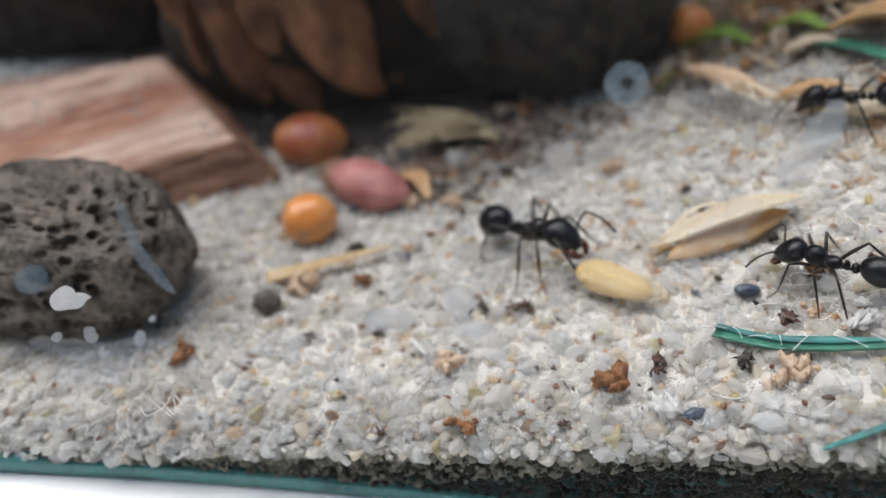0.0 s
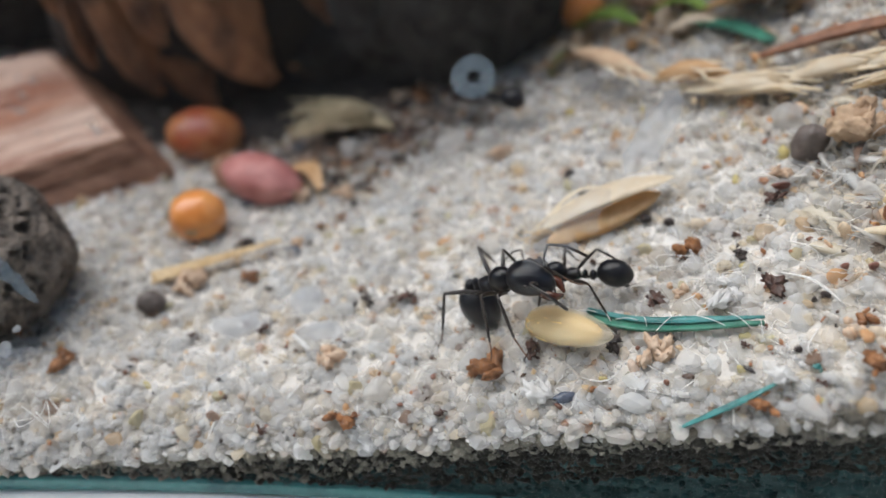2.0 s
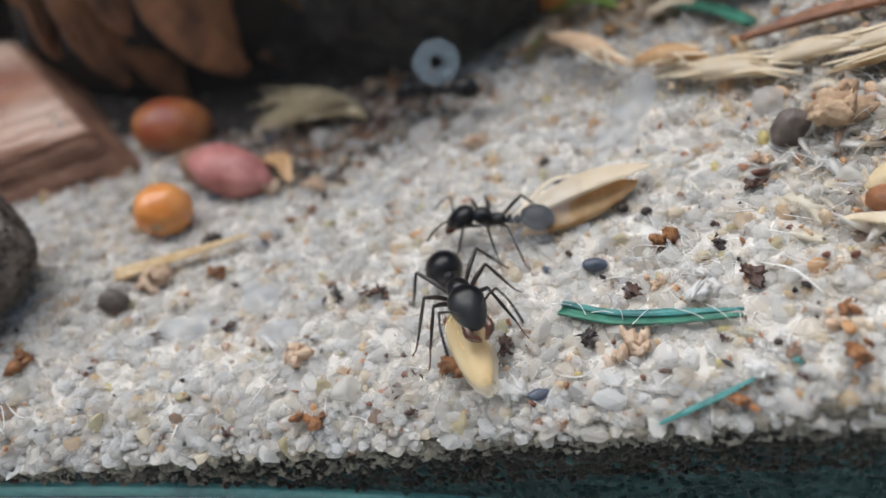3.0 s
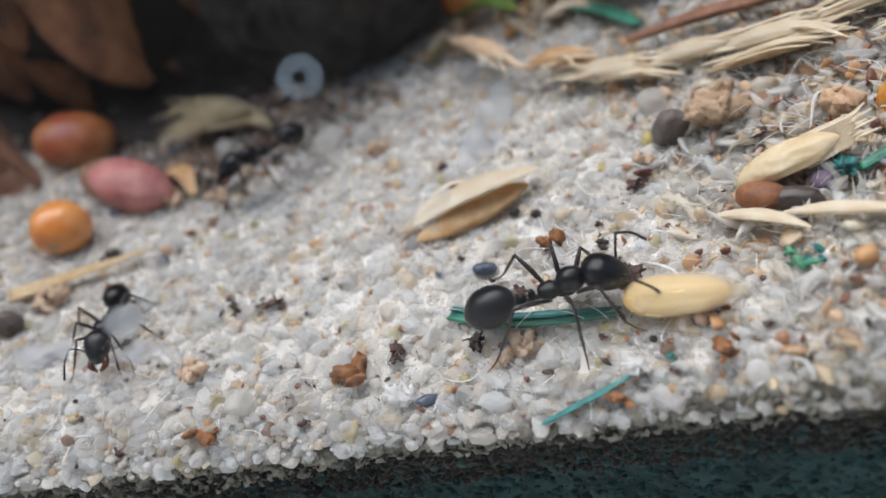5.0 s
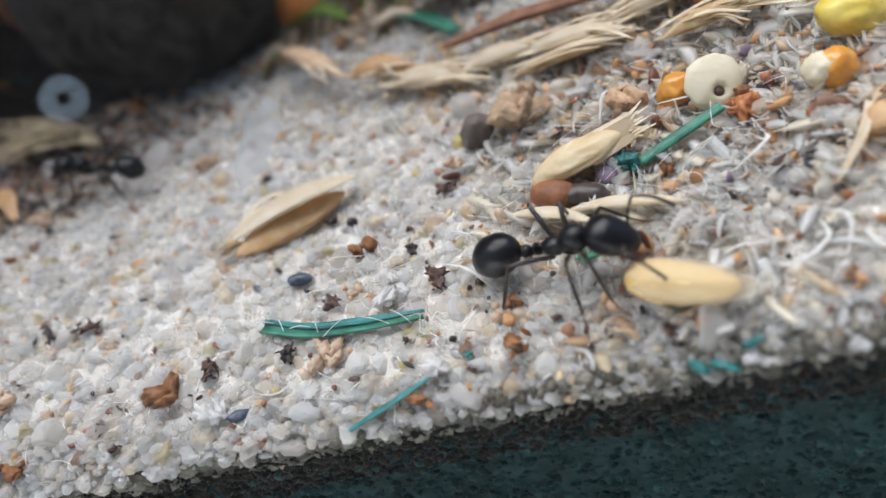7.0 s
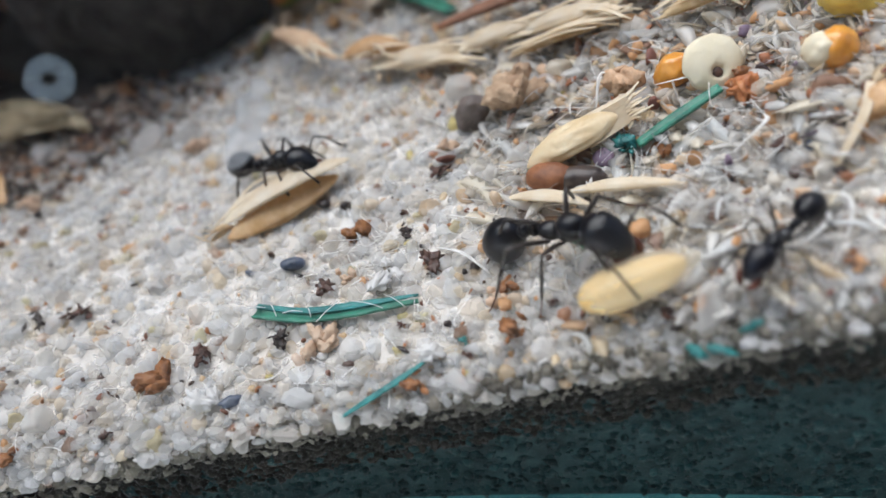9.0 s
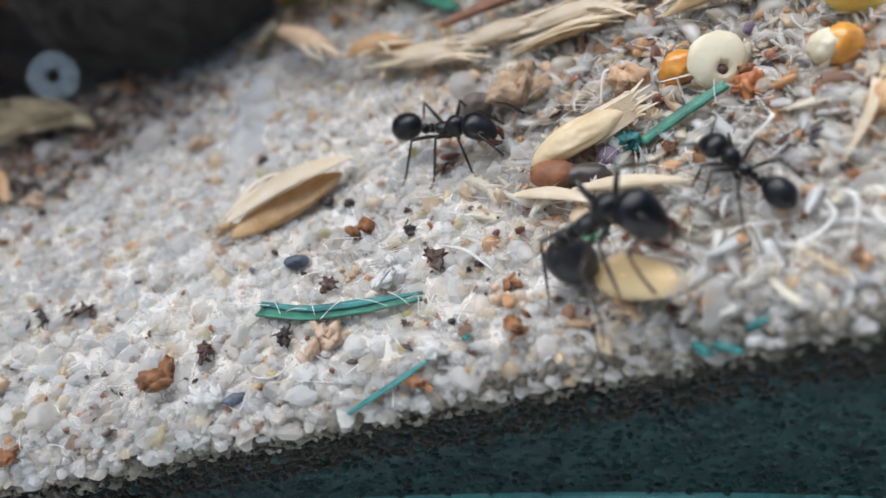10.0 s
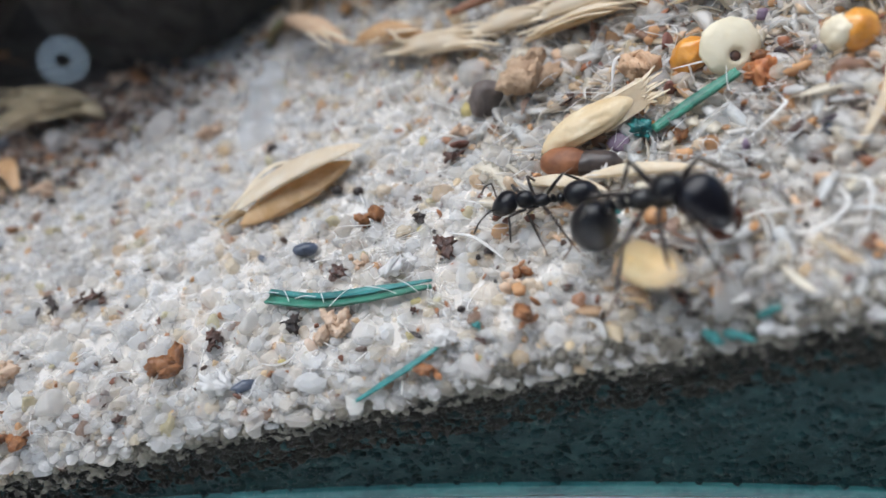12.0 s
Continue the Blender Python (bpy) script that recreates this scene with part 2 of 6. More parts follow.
def glass_material():
    m = bpy.data.materials.new("clear_glass")
    m.use_nodes = True
    nt = m.node_tree
    n, l = nt.nodes, nt.links
    tp, gl, mx = n.new("ShaderNodeBsdfTransparent"), n.new("ShaderNodeBsdfGlossy"), n.new("ShaderNodeMixShader")
    tp.inputs[0].default_value = (0.97, 0.985, 0.98, 1)
    gl.inputs["Roughness"].default_value = 0.02
    mx.inputs[0].default_value = 0.004
    l.new(tp.outputs[0], mx.inputs[1])
    l.new(gl.outputs[0], mx.inputs[2])
    # faint uneven haze put on the pane to lift the darks
    tr, haze = n.new("ShaderNodeBsdfTranslucent"), n.new("ShaderNodeMixShader")
    tr.inputs[0].default_value = (0.8, 0.84, 0.84, 1)
    speck = n.new("ShaderNodeTexNoise")
    speck.inputs["Scale"].default_value, speck.inputs["Detail"].default_value = 90, 5
    tc, mr = n.new("ShaderNodeTexCoord"), n.new("ShaderNodeMapRange")
    l.new(tc.outputs["Object"], speck.inputs["Vector"])
    l.new(speck.outputs["Fac"], mr.inputs["Value"])
    mr.inputs["From Min"].default_value, mr.inputs["From Max"].default_value = 0.3, 0.8
    mr.inputs["To Min"].default_value, mr.inputs["To Max"].default_value = 0.008, 0.024
    l.new(mr.outputs[0], haze.inputs[0])
    l.new(mx.outputs[0], haze.inputs[1])
    l.new(tr.outputs[0], haze.inputs[2])
    l.new(haze.outputs[0], n["Material Output"].inputs["Surface"])
    return m


M_GLASS = glass_material()
M_CLEAR = see_through(mat("clear_quartz", (0.8, 0.79, 0.77), (0.95, 0.95, 0.94), 0.2, 1.4, 0.1, 0.3, sheer=0.45, spec=0.6), 0.55)
M_TUFT = mat("pale_straw_tuft", (0.46, 0.37, 0.22), (0.82, 0.71, 0.5), 0.55, 1.2, 0.3, 0.2, sheer=0.3)
M_TANPALE = mat("peach_husk", (0.55, 0.33, 0.18), (0.78, 0.58, 0.4), 0.5, 1.4, 0.4, 0.25)
M_REDSEED = mat("red_brown_seed", (0.14, 0.045, 0.018), (0.34, 0.14, 0.06), 0.6, 0.9, 0.3, 0.2)
M_SLATEBROWN = mat("dark_seed_coat", (0.03, 0.022, 0.02), (0.1, 0.075, 0.065), 0.4, 1.0, 0.2, 0.2)
M_BRAN = mat("bran", (0.3, 0.08, 0.02), (0.6, 0.26, 0.1), 0.5, 0.8, 0.5, 0.2)
M_CLOD = mat("meal_clod", (0.28, 0.17, 0.1), (0.58, 0.42, 0.28), 0.8, 0.9, 0.6, 0.2)
M_TWIG = mat("brown_twig", (0.12, 0.045, 0.02), (0.34, 0.15, 0.08), 0.55, 1.2, 0.5, 0.2)
M_SMEARLIGHT = mat("faint_smear", (0.62, 0.67, 0.7), (0.72, 0.8, 0.86), 0.7, 0.8, 0.0, 0.2, sheer=0.3, alpha=0.15)
M_CHAFF = quartz(island_ramp(mat("chaff", (0.86, 0.82, 0.76), (0.98, 0.96, 0.93), 0.4, 1.0, 0.4, 0.2, sheer=0.55), [(0, (1, 1, 1)), (0.34, (0.97, 0.98, 1.0)), (0.52, (1, 0.97, 0.92)), (0.74, (1.0, 0.93, 0.83)), (0.86, (0.98, 0.8, 0.6)), (0.93, (0.85, 0.52, 0.28)), (0.97, (0.45, 0.25, 0.17)), (0.988, (0.22, 0.16, 0.18))]), 0.28, 0.74)
M_SEEDCOAT = mat("papery_seed_coat", (0.16, 0.07, 0.04), (0.4, 0.22, 0.14), 0.55, 1.2, 0.5, 0.2)
M_SHRED = quartz(island_ramp(mat("white_shreds", (0.9, 0.88, 0.84), (0.98, 0.97, 0.95), 0.35, 0.8, 0.2, 0.15, sheer=0.5), [(0, (1, 1, 1)), (0.5, (0.94, 0.97, 1.0)), (0.68, (1.0, 0.95, 0.84)), (0.84, (1.0, 0.86, 0.64)), (0.93, (0.85, 0.6, 0.38)), (0.97, (0.5, 0.32, 0.24))]), 0.25, 0.7)
M_BITS = island_ramp(mat("bran_bits", (0.75, 0.75, 0.75), (0.98, 0.98, 0.98), 0.5, 0.5, 0.5, 0.15, sheer=0.3), [(0, (0.75, 0.42, 0.2)), (0.24, (0.85, 0.6, 0.4)), (0.44, (0.5, 0.2, 0.1)), (0.6, (0.3, 0.13, 0.1)), (0.74, (0.9, 0.72, 0.52)), (0.9, (0.28, 0.2, 0.28)), (0.95, (0.1, 0.07, 0.07))])
M_FLAKE = mat("pane_flake", (0.7, 0.7, 0.68), (0.85, 0.85, 0.83), 0.7, 0.6, 0.2, 0.2, alpha=0.8)
M_FLAKETHIN = mat("thin_pane_flake", (0.6, 0.66, 0.7), (0.8, 0.84, 0.87), 0.7, 0.6, 0.0, 0.2, sheer=0.5, alpha=0.5)
M_LITTER = island_ramp(mat("leaf_litter", (0.55, 0.47, 0.4), (0.86, 0.8, 0.72), 0.55, 1.4, 0.5, 0.2, sheer=0.2), [(0, (0.85, 0.66, 0.42)), (0.2, (0.6, 0.36, 0.16)), (0.38, (1.0, 0.92, 0.78)), (0.56, (0.5, 0.4, 0.3)), (0.68, (0.9, 0.78, 0.6)), (0.8, (0.28, 0.15, 0.08)), (0.9, (0.12, 0.09, 0.08)), (0.96, (0.35, 0.38, 0.14))])
# black that stands in for the shade under the cone and rocks
M_SHADEBED = mat("black_shade", (0.004, 0.0035, 0.004), (0.03, 0.024, 0.022), 0.85, 0.9, 1.0, 0.3)
M_AMBERHUSK = mat("amber_husk", (0.66, 0.4, 0.17), (0.92, 0.68, 0.4), 0.45, 1.2, 0.5, 0.2, sheer=0.35)
M_SEED = mat("cream_amber_grain", (0.84, 0.57, 0.2), (0.97, 0.85, 0.52), 0.4, 2.6, 0.35, 0.2, sheer=0.4, stretch=(0.4, 1, 1))
M_SEEDHUSK = mat("thin_cream_husk", (0.86, 0.76, 0.55), (0.98, 0.93, 0.8), 0.4, 1.4, 0.4, 0.15, sheer=0.5, alpha=0.3, stretch=(0.2, 1, 1))
M_MEAL = mat("peach_meal", (0.5, 0.29, 0.16), (0.8, 0.56, 0.37), 0.75, 0.7, 0.7, 0.2, sheer=0.2)
# soil crumbs whose dark tones also carry the shade by the rock
M_SOILSHADECRUMB = island_ramp(mat("soil_shade_crumbs", (0.5, 0.5, 0.5), (0.85, 0.85, 0.85), 0.6, 0.5, 0.4, 0.15), [(0, (0.06, 0.048, 0.042)), (0.3, (0.2, 0.12, 0.08)), (0.5, (0.1, 0.09, 0.08)), (0.66, (0.4, 0.2, 0.1)), (0.82, (0.62, 0.54, 0.46))])
M_AMBERGRAIN = quartz(island_ramp(mat("amber_grains", (0.8, 0.8, 0.8), (0.98, 0.98, 0.98), 0.4, 0.6, 0.2, 0.2, sheer=0.4), [(0, (0.95, 0.72, 0.45)), (0.22, (0.98, 0.84, 0.66)), (0.45, (0.85, 0.5, 0.24)), (0.58, (0.8, 0.74, 0.5)), (0.72, (0.93, 0.74, 0.6)), (0.84, (0.62, 0.3, 0.16)), (0.93, (0.9, 0.78, 0.35))]), 0.25, 0.75)
M_SPECKS = island_ramp(mat("specks", (0.5, 0.5, 0.5), (0.8, 0.8, 0.8), 0.5, 0.5, 0.2, 0.1), [(0, (0.04, 0.03, 0.03)), (0.25, (0.25, 0.1, 0.06)), (0.5, (0.5, 0.22, 0.1)), (0.7, (0.12, 0.07, 0.05)), (0.85, (0.7, 0.4, 0.2))])

# ---- mesh helpers: every one gives (vertices in mm, faces) ----
_ico = {}


def ico(sub):
    if sub not in _ico:
        bm = bmesh.new()
        bmesh.ops.create_icosphere(bm, subdivisions=sub, radius=1)
        _ico[sub] = (np.array([v.co[:] for v in bm.verts]), [tuple(v.index for v in f.verts) for f in bm.faces])
        bm.free()
    return _ico[sub]


def turn(rx=0, ry=0, rz=0):
    return np.array(Euler([radians(a) for a in (rx, ry, rz)]).to_matrix())


def blob(c, radii, amp=0.1, freq=1.5, seed=0, sub=3, rot=None, square=1.0):
    """A lumpy rounded body. square below 1 makes it blockier."""
    V, F = ico(sub)
    D = V.copy()
    if square != 1.0:
        D = np.sign(D) * np.abs(D) ** square
    if amp:
        k = np.array([noise.fractal(Vector(v * freq) + Vector((seed * 7.3, seed * 1.7, seed)), 1.0, 2.0, 3) for v in V])
        D = D * (1 + amp * k)[:, None]
    D = D * np.array(radii)
    if rot is not None:
        D = D @ rot.T
    return D + np.array(c), F


def tube(pts, radii, seg=8, flat=1.0):
    """A closed tube along the points. flat below 1 squashes it along its second axis."""
    P = np.array(pts, float)
    n = len(P)
    r = np.interp(np.linspace(0, 1, n), np.linspace(0, 1, len(radii)), radii) if np.ndim(radii) else np.full(n, radii)
    T = np.gradient(P, axis=0)
    T /= np.linalg.norm(T, axis=1)[:, None] + 1e-12
    ref = np.array([0.13, 0.21, 1.0]) if abs(T[0][2]) < 0.9 else np.array([1.0, 0.1, 0])
    a = np.arange(seg) / seg * 2 * math.pi
    V = []
    for p, t, q in zip(P, T, r):
        u = np.cross(t, ref)
        u /= np.linalg.norm(u)
        w = np.cross(u, t)
        V.append(p + q * (np.cos(a)[:, None] * u + flat * np.sin(a)[:, None] * w))
    V = np.concatenate(V + [P[:1] - T[:1] * r[0] * 0.3, P[-1:] + T[-1:] * r[-1] * 0.3])
    F = [(i * seg + j, i * seg + (j + 1) % seg, (i + 1) * seg + (j + 1) % seg, (i + 1) * seg + j) for i in range(n - 1) for j in range(seg)]
    F += [(n * seg, (j + 1) % seg, j) for j in range(seg)]
    F += [(n * seg + 1, (n - 1) * seg + j, (n - 1) * seg + (j + 1) % seg) for j in range(seg)]
    return V, F


def curve(pts, n=16):
    """A smooth line through a few points."""
    P = np.array(pts, float)
    if len(P) == 2:
        return P[0] + np.linspace(0, 1, n)[:, None] * (P[1] - P[0])
    Q = np.concatenate([[2 * P[0] - P[1]], P, [2 * P[-1] - P[-2]]])
    out = []
    for s in np.linspace(0, len(P) - 1 - 1e-6, n):
        i, t = int(s), s - int(s)
        a, b, c, d = Q[i:i + 4]
        out.append(0.5 * ((2 * b) + (c - a) * t + (2 * a - 5 * b + 4 * c - d) * t * t + (3 * b - a - 3 * c + d) * t ** 3))
    return np.array(out)


def join(*meshes):
    V, F, k = [], [], 0
    for v, f in meshes:
        V.append(v)
        F += [tuple(i + k for i in q) for q in f]
        k += len(v)
    return np.concatenate(V), F


def mesh_ob(name, vf, material, at=(0, 0, 0), parent=None, label="", smooth=True):
    """ONE mesh object; its vertices are given in mm in the space in which 'at' is its origin's place."""
    V, F = vf
    me = bpy.data.meshes.new(name)
    me.from_pydata(((np.asarray(V) - np.array(at)) * S).tolist(), [], F)
    if smooth:
        me.polygons.foreach_set("use_smooth", [True] * len(me.polygons))
    me.materials.append(material)
    ob = new(name, me)
    ob.location = Vector(at) * S
    if parent:
        ob.parent = parent
    return tagged(ob, label) if label else ob


def thing(name, vf, material, label, category, at=None, group="", kind="", smooth=True):
    V = np.asarray(vf[0])
    if at is None:
        at = ((V.min(0) + V.max(0)) / 2).tolist()
        at[2] = float(V[:, 2].min())
    return tagged(mesh_ob(name, vf, material, at, smooth=smooth), label, category, group, kind)


def holder(name, at, label, category, group=""):
    ob = new(name)
    ob.empty_display_size = S
    ob.location = Vector(at) * S
    return tagged(ob, label, category, group)


def part(name, vf, material, parent, label="", at=(0, 0, 0), smooth=True):
    """One mesh under a thing, in the thing's own space."""
    return mesh_ob(name, vf, material, at, parent, label, smooth)


# ---- the sand and the front pane ----
def wall_y(x):
    return -0.00409 * x * x - 0.198 * x + 23.085


def bottom_z(x):
    return -0.3 + 0.003 * (x - 15) ** 2


def ground_z(x, y):
    """Height of the sand: a shallow dish that rises towards one side and sags at the pane."""
    x, y = np.asarray(x, float), np.asarray(y, float)
    u, v = np.clip(x, -32, 46) / 30, (np.clip(y, 8, 62) - 35) / 20
    z = 5.797 + 2.864 * u - 0.687 * v + 4.982 * u * u - 0.134 * u * v - 0.738 * v * v + 0.21 * u ** 3 + 0.236 * u * u * v
    return z - 1.4 * np.exp(-np.clip(y - wall_y(np.clip(x, -40, 50)), 0, 99) / 1.3)


def on_sand(x, y, lift=0.0):
    return np.array([x, y, float(ground_z(x, y)) + lift])


def sand_bed():
    xs, ys = np.arange(-70, 70.1, 1.0), np.arange(0, 100, 1.0) + 0.3
    V, F = [], []
    for y in ys:
        yy = wall_y(np.clip(xs, -40, 50)) + y
        V.append(np.stack([xs, yy, ground_z(xs, yy) - 0.13 - 0.75 * math.exp(-y / 1.2)], 1))
    n = len(xs)
    F = [(j * n + i, j * n + i + 1, (j + 1) * n + i + 1, (j + 1) * n + i) for j in range(len(ys) - 1) for i in range(n - 1)]
    return thing("sand_bed", (np.concatenate(V), F), M_SAND, "pale quartz sand bed, heaped towards one side of the vessel", "sand", at=(0, 40, 0), kind="structure")


def grains(centres, radii, seed, sub=2, squash=None, flat=1.0):
    """Many rounded, uneven grains in one mesh (numpy arrays, for speed)."""
    g = np.random.default_rng(seed)
    B, F = ico(sub)
    B, F = np.array(B), np.array(F)
    n, k = len(centres), len(B)
    q = g.normal(size=(n, 4))
    q /= np.linalg.norm(q, axis=1)[:, None]
    w, x, y, z = q.T
    R = np.stack([1 - 2 * (y * y + z * z), 2 * (x * y - z * w), 2 * (x * z + y * w), 2 * (x * y + z * w), 1 - 2 * (x * x + z * z), 2 * (y * z - x * w), 2 * (x * z - y * w), 2 * (y * z + x * w), 1 - 2 * (x * x + y * y)], 1).reshape(n, 3, 3)
    sq = g.uniform(0.74, 1.16, (n, 1, 3))
    if squash:
        sq = np.stack([g.uniform(a, b, n) for a, b in squash], 1)[:, None, :]
    lump = np.zeros((n, k))
    for _ in range(4):
        d = g.normal(size=(n, 3))
        d /= np.linalg.norm(d, axis=1)[:, None]
        lump += 0.09 * np.sin(3.2 * (d @ B.T) + g.uniform(0, 6, (n, 1)))
    for _ in range(6):
        d = g.normal(size=(n, 3))
        d /= np.linalg.norm(d, axis=1)[:, None]
        cut, dot = g.uniform(0.42, 0.8, (n, 1)), d @ B.T
        lump = np.minimum(lump, np.where(dot > cut, cut / np.maximum(dot, 1e-6), 9) - 1)
    P = B[None] * (1 + lump)[:, :, None] * sq * np.asarray(radii)[:, None, None]
    P = np.einsum("nij,nkj->nki", R, P) * np.array((1, 1, flat)) + np.asarray(centres)[:, None, :]
    return P.reshape(-1, 3), (F[None] + (np.arange(n) * k)[:, None, None]).reshape(-1, F.shape[1])


def fast_mesh(name, V, F, material, smooth=True):
    me = bpy.data.meshes.new(name)
    me.vertices.add(len(V))
    me.vertices.foreach_set("co", (V * S).astype(np.float32).ravel())
    c = F.shape[1]
    me.loops.add(F.size)
    me.loops.foreach_set("vertex_index", F.astype(np.int32).ravel())
    me.polygons.add(len(F))
    me.polygons.foreach_set("loop_start", np.arange(0, F.size, c, dtype=np.int32))
    me.polygons.foreach_set("use_smooth", np.full(len(F), smooth))
    me.update(calc_edges=True)
    me.validate()
    me.materials.append(material)
    return new(name, me)


def scatter(n, x0, x1, d0, d1, seed, small, large, deep=0.0):
    g = np.random.default_rng(seed)
    x = g.uniform(x0, x1, n)
    y = wall_y(np.clip(x, -40, 50)) + g.uniform(d0, d1, n)
    r = small * (large / small) ** (g.random(n) ** 1.7)
    z = ground_z(x, y) + g.uniform(-0.28, 0.1, n) - r * 0.15 - deep
    return np.stack([x, y, z], 1), r


def sand():
    sand_bed()
    near = [scatter(12600, -30, 44, 0.15, 19.4, 11, 0.24, 0.68), scatter(3200, -30, 44, 0.1, 1.8, 14, 0.16, 0.5)]
    low = [scatter(4300, -30, 44, 19.4, 26, 18, 0.24, 0.68), scatter(14000, -26, 44, 25, 40, 12, 0.24, 0.6), scatter(3000, -40, 50, 40, 60, 16, 0.4, 0.8), scatter(2500, -30, 44, 0.4, 26, 15, 0.1, 0.2, -0.1)]
    for name, rows, seed, sub, label in (("sand_grains", near, 13, 2, "loose translucent white and amber quartz sand grains"), ("lower_sand_grains", low, 17, 1, "fine and far pale quartz sand grains")):
        V, F = grains(np.concatenate([c for c, r in rows]), np.concatenate([r for c, r in rows]), seed, sub, flat=0.72)
        tagged(fast_mesh(name, V, F, M_GRAIN, sub == 1), label, "sand", kind="stuff")


def front():
    """The sand pressed against the pane, its shade put into dark colours, the green glass edge below it, and the white
    sheet on which the vessel stands.
    """
    xs = np.arange(-60, 60.1, 0.8)
    y = wall_y(np.clip(xs, -40, 50))
    top, low = ground_z(xs, y) - 0.2, bottom_z(np.clip(xs, -40, 50)) + 0.9
    n, rows = len(xs), 10
    V = [np.stack([xs, y + 0.2, low + (top - low) * k / (rows - 1)], 1) for k in range(rows)]
    F = [(j * n + i, j * n + i + 1, (j + 1) * n + i + 1, (j + 1) * n + i) for j in range(rows - 1) for i in range(n - 1)]
    thing("sand_face", (np.concatenate(V), F), M_SHADEDEEP, "dark sand seen through the lower pane, shade put into its colour", "sand", at=(0, 20, 0), kind="structure")
    # grains pressed against the pane, in layers coloured darker and greener with depth as shade
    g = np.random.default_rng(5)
    for name, many, d0, d1, skew, m, label in (("moist_grains", 5200, 0.1, 1.0, 1.8, M_SHADETOP, "grey brown sand grains pressed against the pane, shade in their colour"),
                                               ("wet_grains", 9000, 0.4, 3.2, 1.3, M_SHADEMID, "dark brown sand grains pressed against the pane, shade in their colour"),
                                               ("damp_grains", 11000, 1.6, 16.0, 1.0, M_SHADEDEEP, "dark green sand grains pressed against the pane, shade in their colour")):
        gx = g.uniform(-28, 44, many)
        # dry: how far the dark grains thin out towards low x
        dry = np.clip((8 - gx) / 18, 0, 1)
        deep = d1 - d0 + (2.4 * dry if m == M_SHADETOP else 0)
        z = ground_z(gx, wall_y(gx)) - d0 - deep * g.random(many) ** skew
        keep = (z > bottom_z(gx) + 1.1) & ((m == M_SHADETOP) | (g.random(many) > 0.85 * dry))
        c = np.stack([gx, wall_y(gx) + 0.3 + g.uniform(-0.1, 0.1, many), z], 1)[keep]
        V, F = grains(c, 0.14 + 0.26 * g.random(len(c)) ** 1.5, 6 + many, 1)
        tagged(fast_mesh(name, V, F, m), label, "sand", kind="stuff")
    # darker grains on the rim, with shade put into their colour
    many = 380
    gx = 18 + 26 * g.random(many) ** 0.7
    gd = 0.7 * g.random(many) ** 1.8 * np.clip((gx - 16) / 10, 0.2, 1.0)
    c = np.stack([gx, wall_y(gx) + 0.2 + gd, ground_z(gx, wall_y(gx) + 0.2 + gd) + 0.05], 1)
    V, F = grains(c, 0.16 + 0.3 * g.random(many) ** 1.6, 77, 1)
    tagged(fast_mesh("rim_grains", V, F, M_SHADETOP), "darker grains along the rim of the sand beside the pane, shade in their colour", "sand", kind="stuff")
    # green edge of the glass floor
    lo = bottom_z(np.clip(xs, -40, 50))
    prof = [(0.05, 0.0), (-0.06, 0.12), (-0.06, 0.9), (0.03, 1.05), (1.2, 1.05), (1.2, 0.0)]
    V = [np.stack([xs, y + a, lo + b], 1) for a, b in prof]
    m = len(prof)
    F = [(j * n + i, ((j + 1) % m) * n + i, ((j + 1) % m) * n + i + 1, j * n + i + 1) for j in range(m) for i in range(n - 1)]
    thing("glass_floor_edge", (np.concatenate(V), F), M_TEAL, "green cut edge of the glass floor of the vessel", "glass edge", at=(0, 20, 0), kind="structure")
    ds = np.concatenate([[0.6], -np.arange(0, 60, 3.0), [-90, -150, -260]])
    V = [np.stack([xs * (1 + max(0, -d - 20) / 60), y + d, lo - 0.04], 1) for d in ds]
    F = [(j * n + i, (j + 1) * n + i, (j + 1) * n + i + 1, j * n + i + 1) for j in range(len(ds) - 1) for i in range(n - 1)]
    thing("white_sheet", (np.concatenate(V), F), M_WHITE, "white paper sheet under the glass vessel", "sheet", at=(0, 0, 0), kind="structure")


def pane_point(x, z, out=0.0):
    """A place on the leaning front pane."""
    zs = float(ground_z(x, wall_y(x)))
    return np.array([x, wall_y(x) + 0.45 * max(0.0, z - zs) - out, z])


def pane():
    xs, hs = np.arange(-40, 50.1, 2.0), np.array([-1.0, 0.0, 8, 16, 24, 32.0])
    outer = [np.array([pane_point(x, float(ground_z(x, wall_y(x))) + h if h >= 0 else float(bottom_z(x)) + 1.1, 0.6) for x in xs]) for h in hs]
    inner = [v + np.array([0, 0.5, 0]) for v in outer]
    n, k = len(xs), len(hs)
    V = np.concatenate(outer + inner)
    F = [(j * n + i, j * n + i + 1, (j + 1) * n + i + 1, (j + 1) * n + i) for j in range(k - 1) for i in range(n - 1)]
    F += [tuple(q + n * k for q in reversed(f)) for f in F]
    ob = thing("front_pane", (V, F), M_GLASS, "clear glass front pane with dried drops and smears", "glass pane", at=(0, 20, 0), kind="structure")
    ob.visible_shadow = False


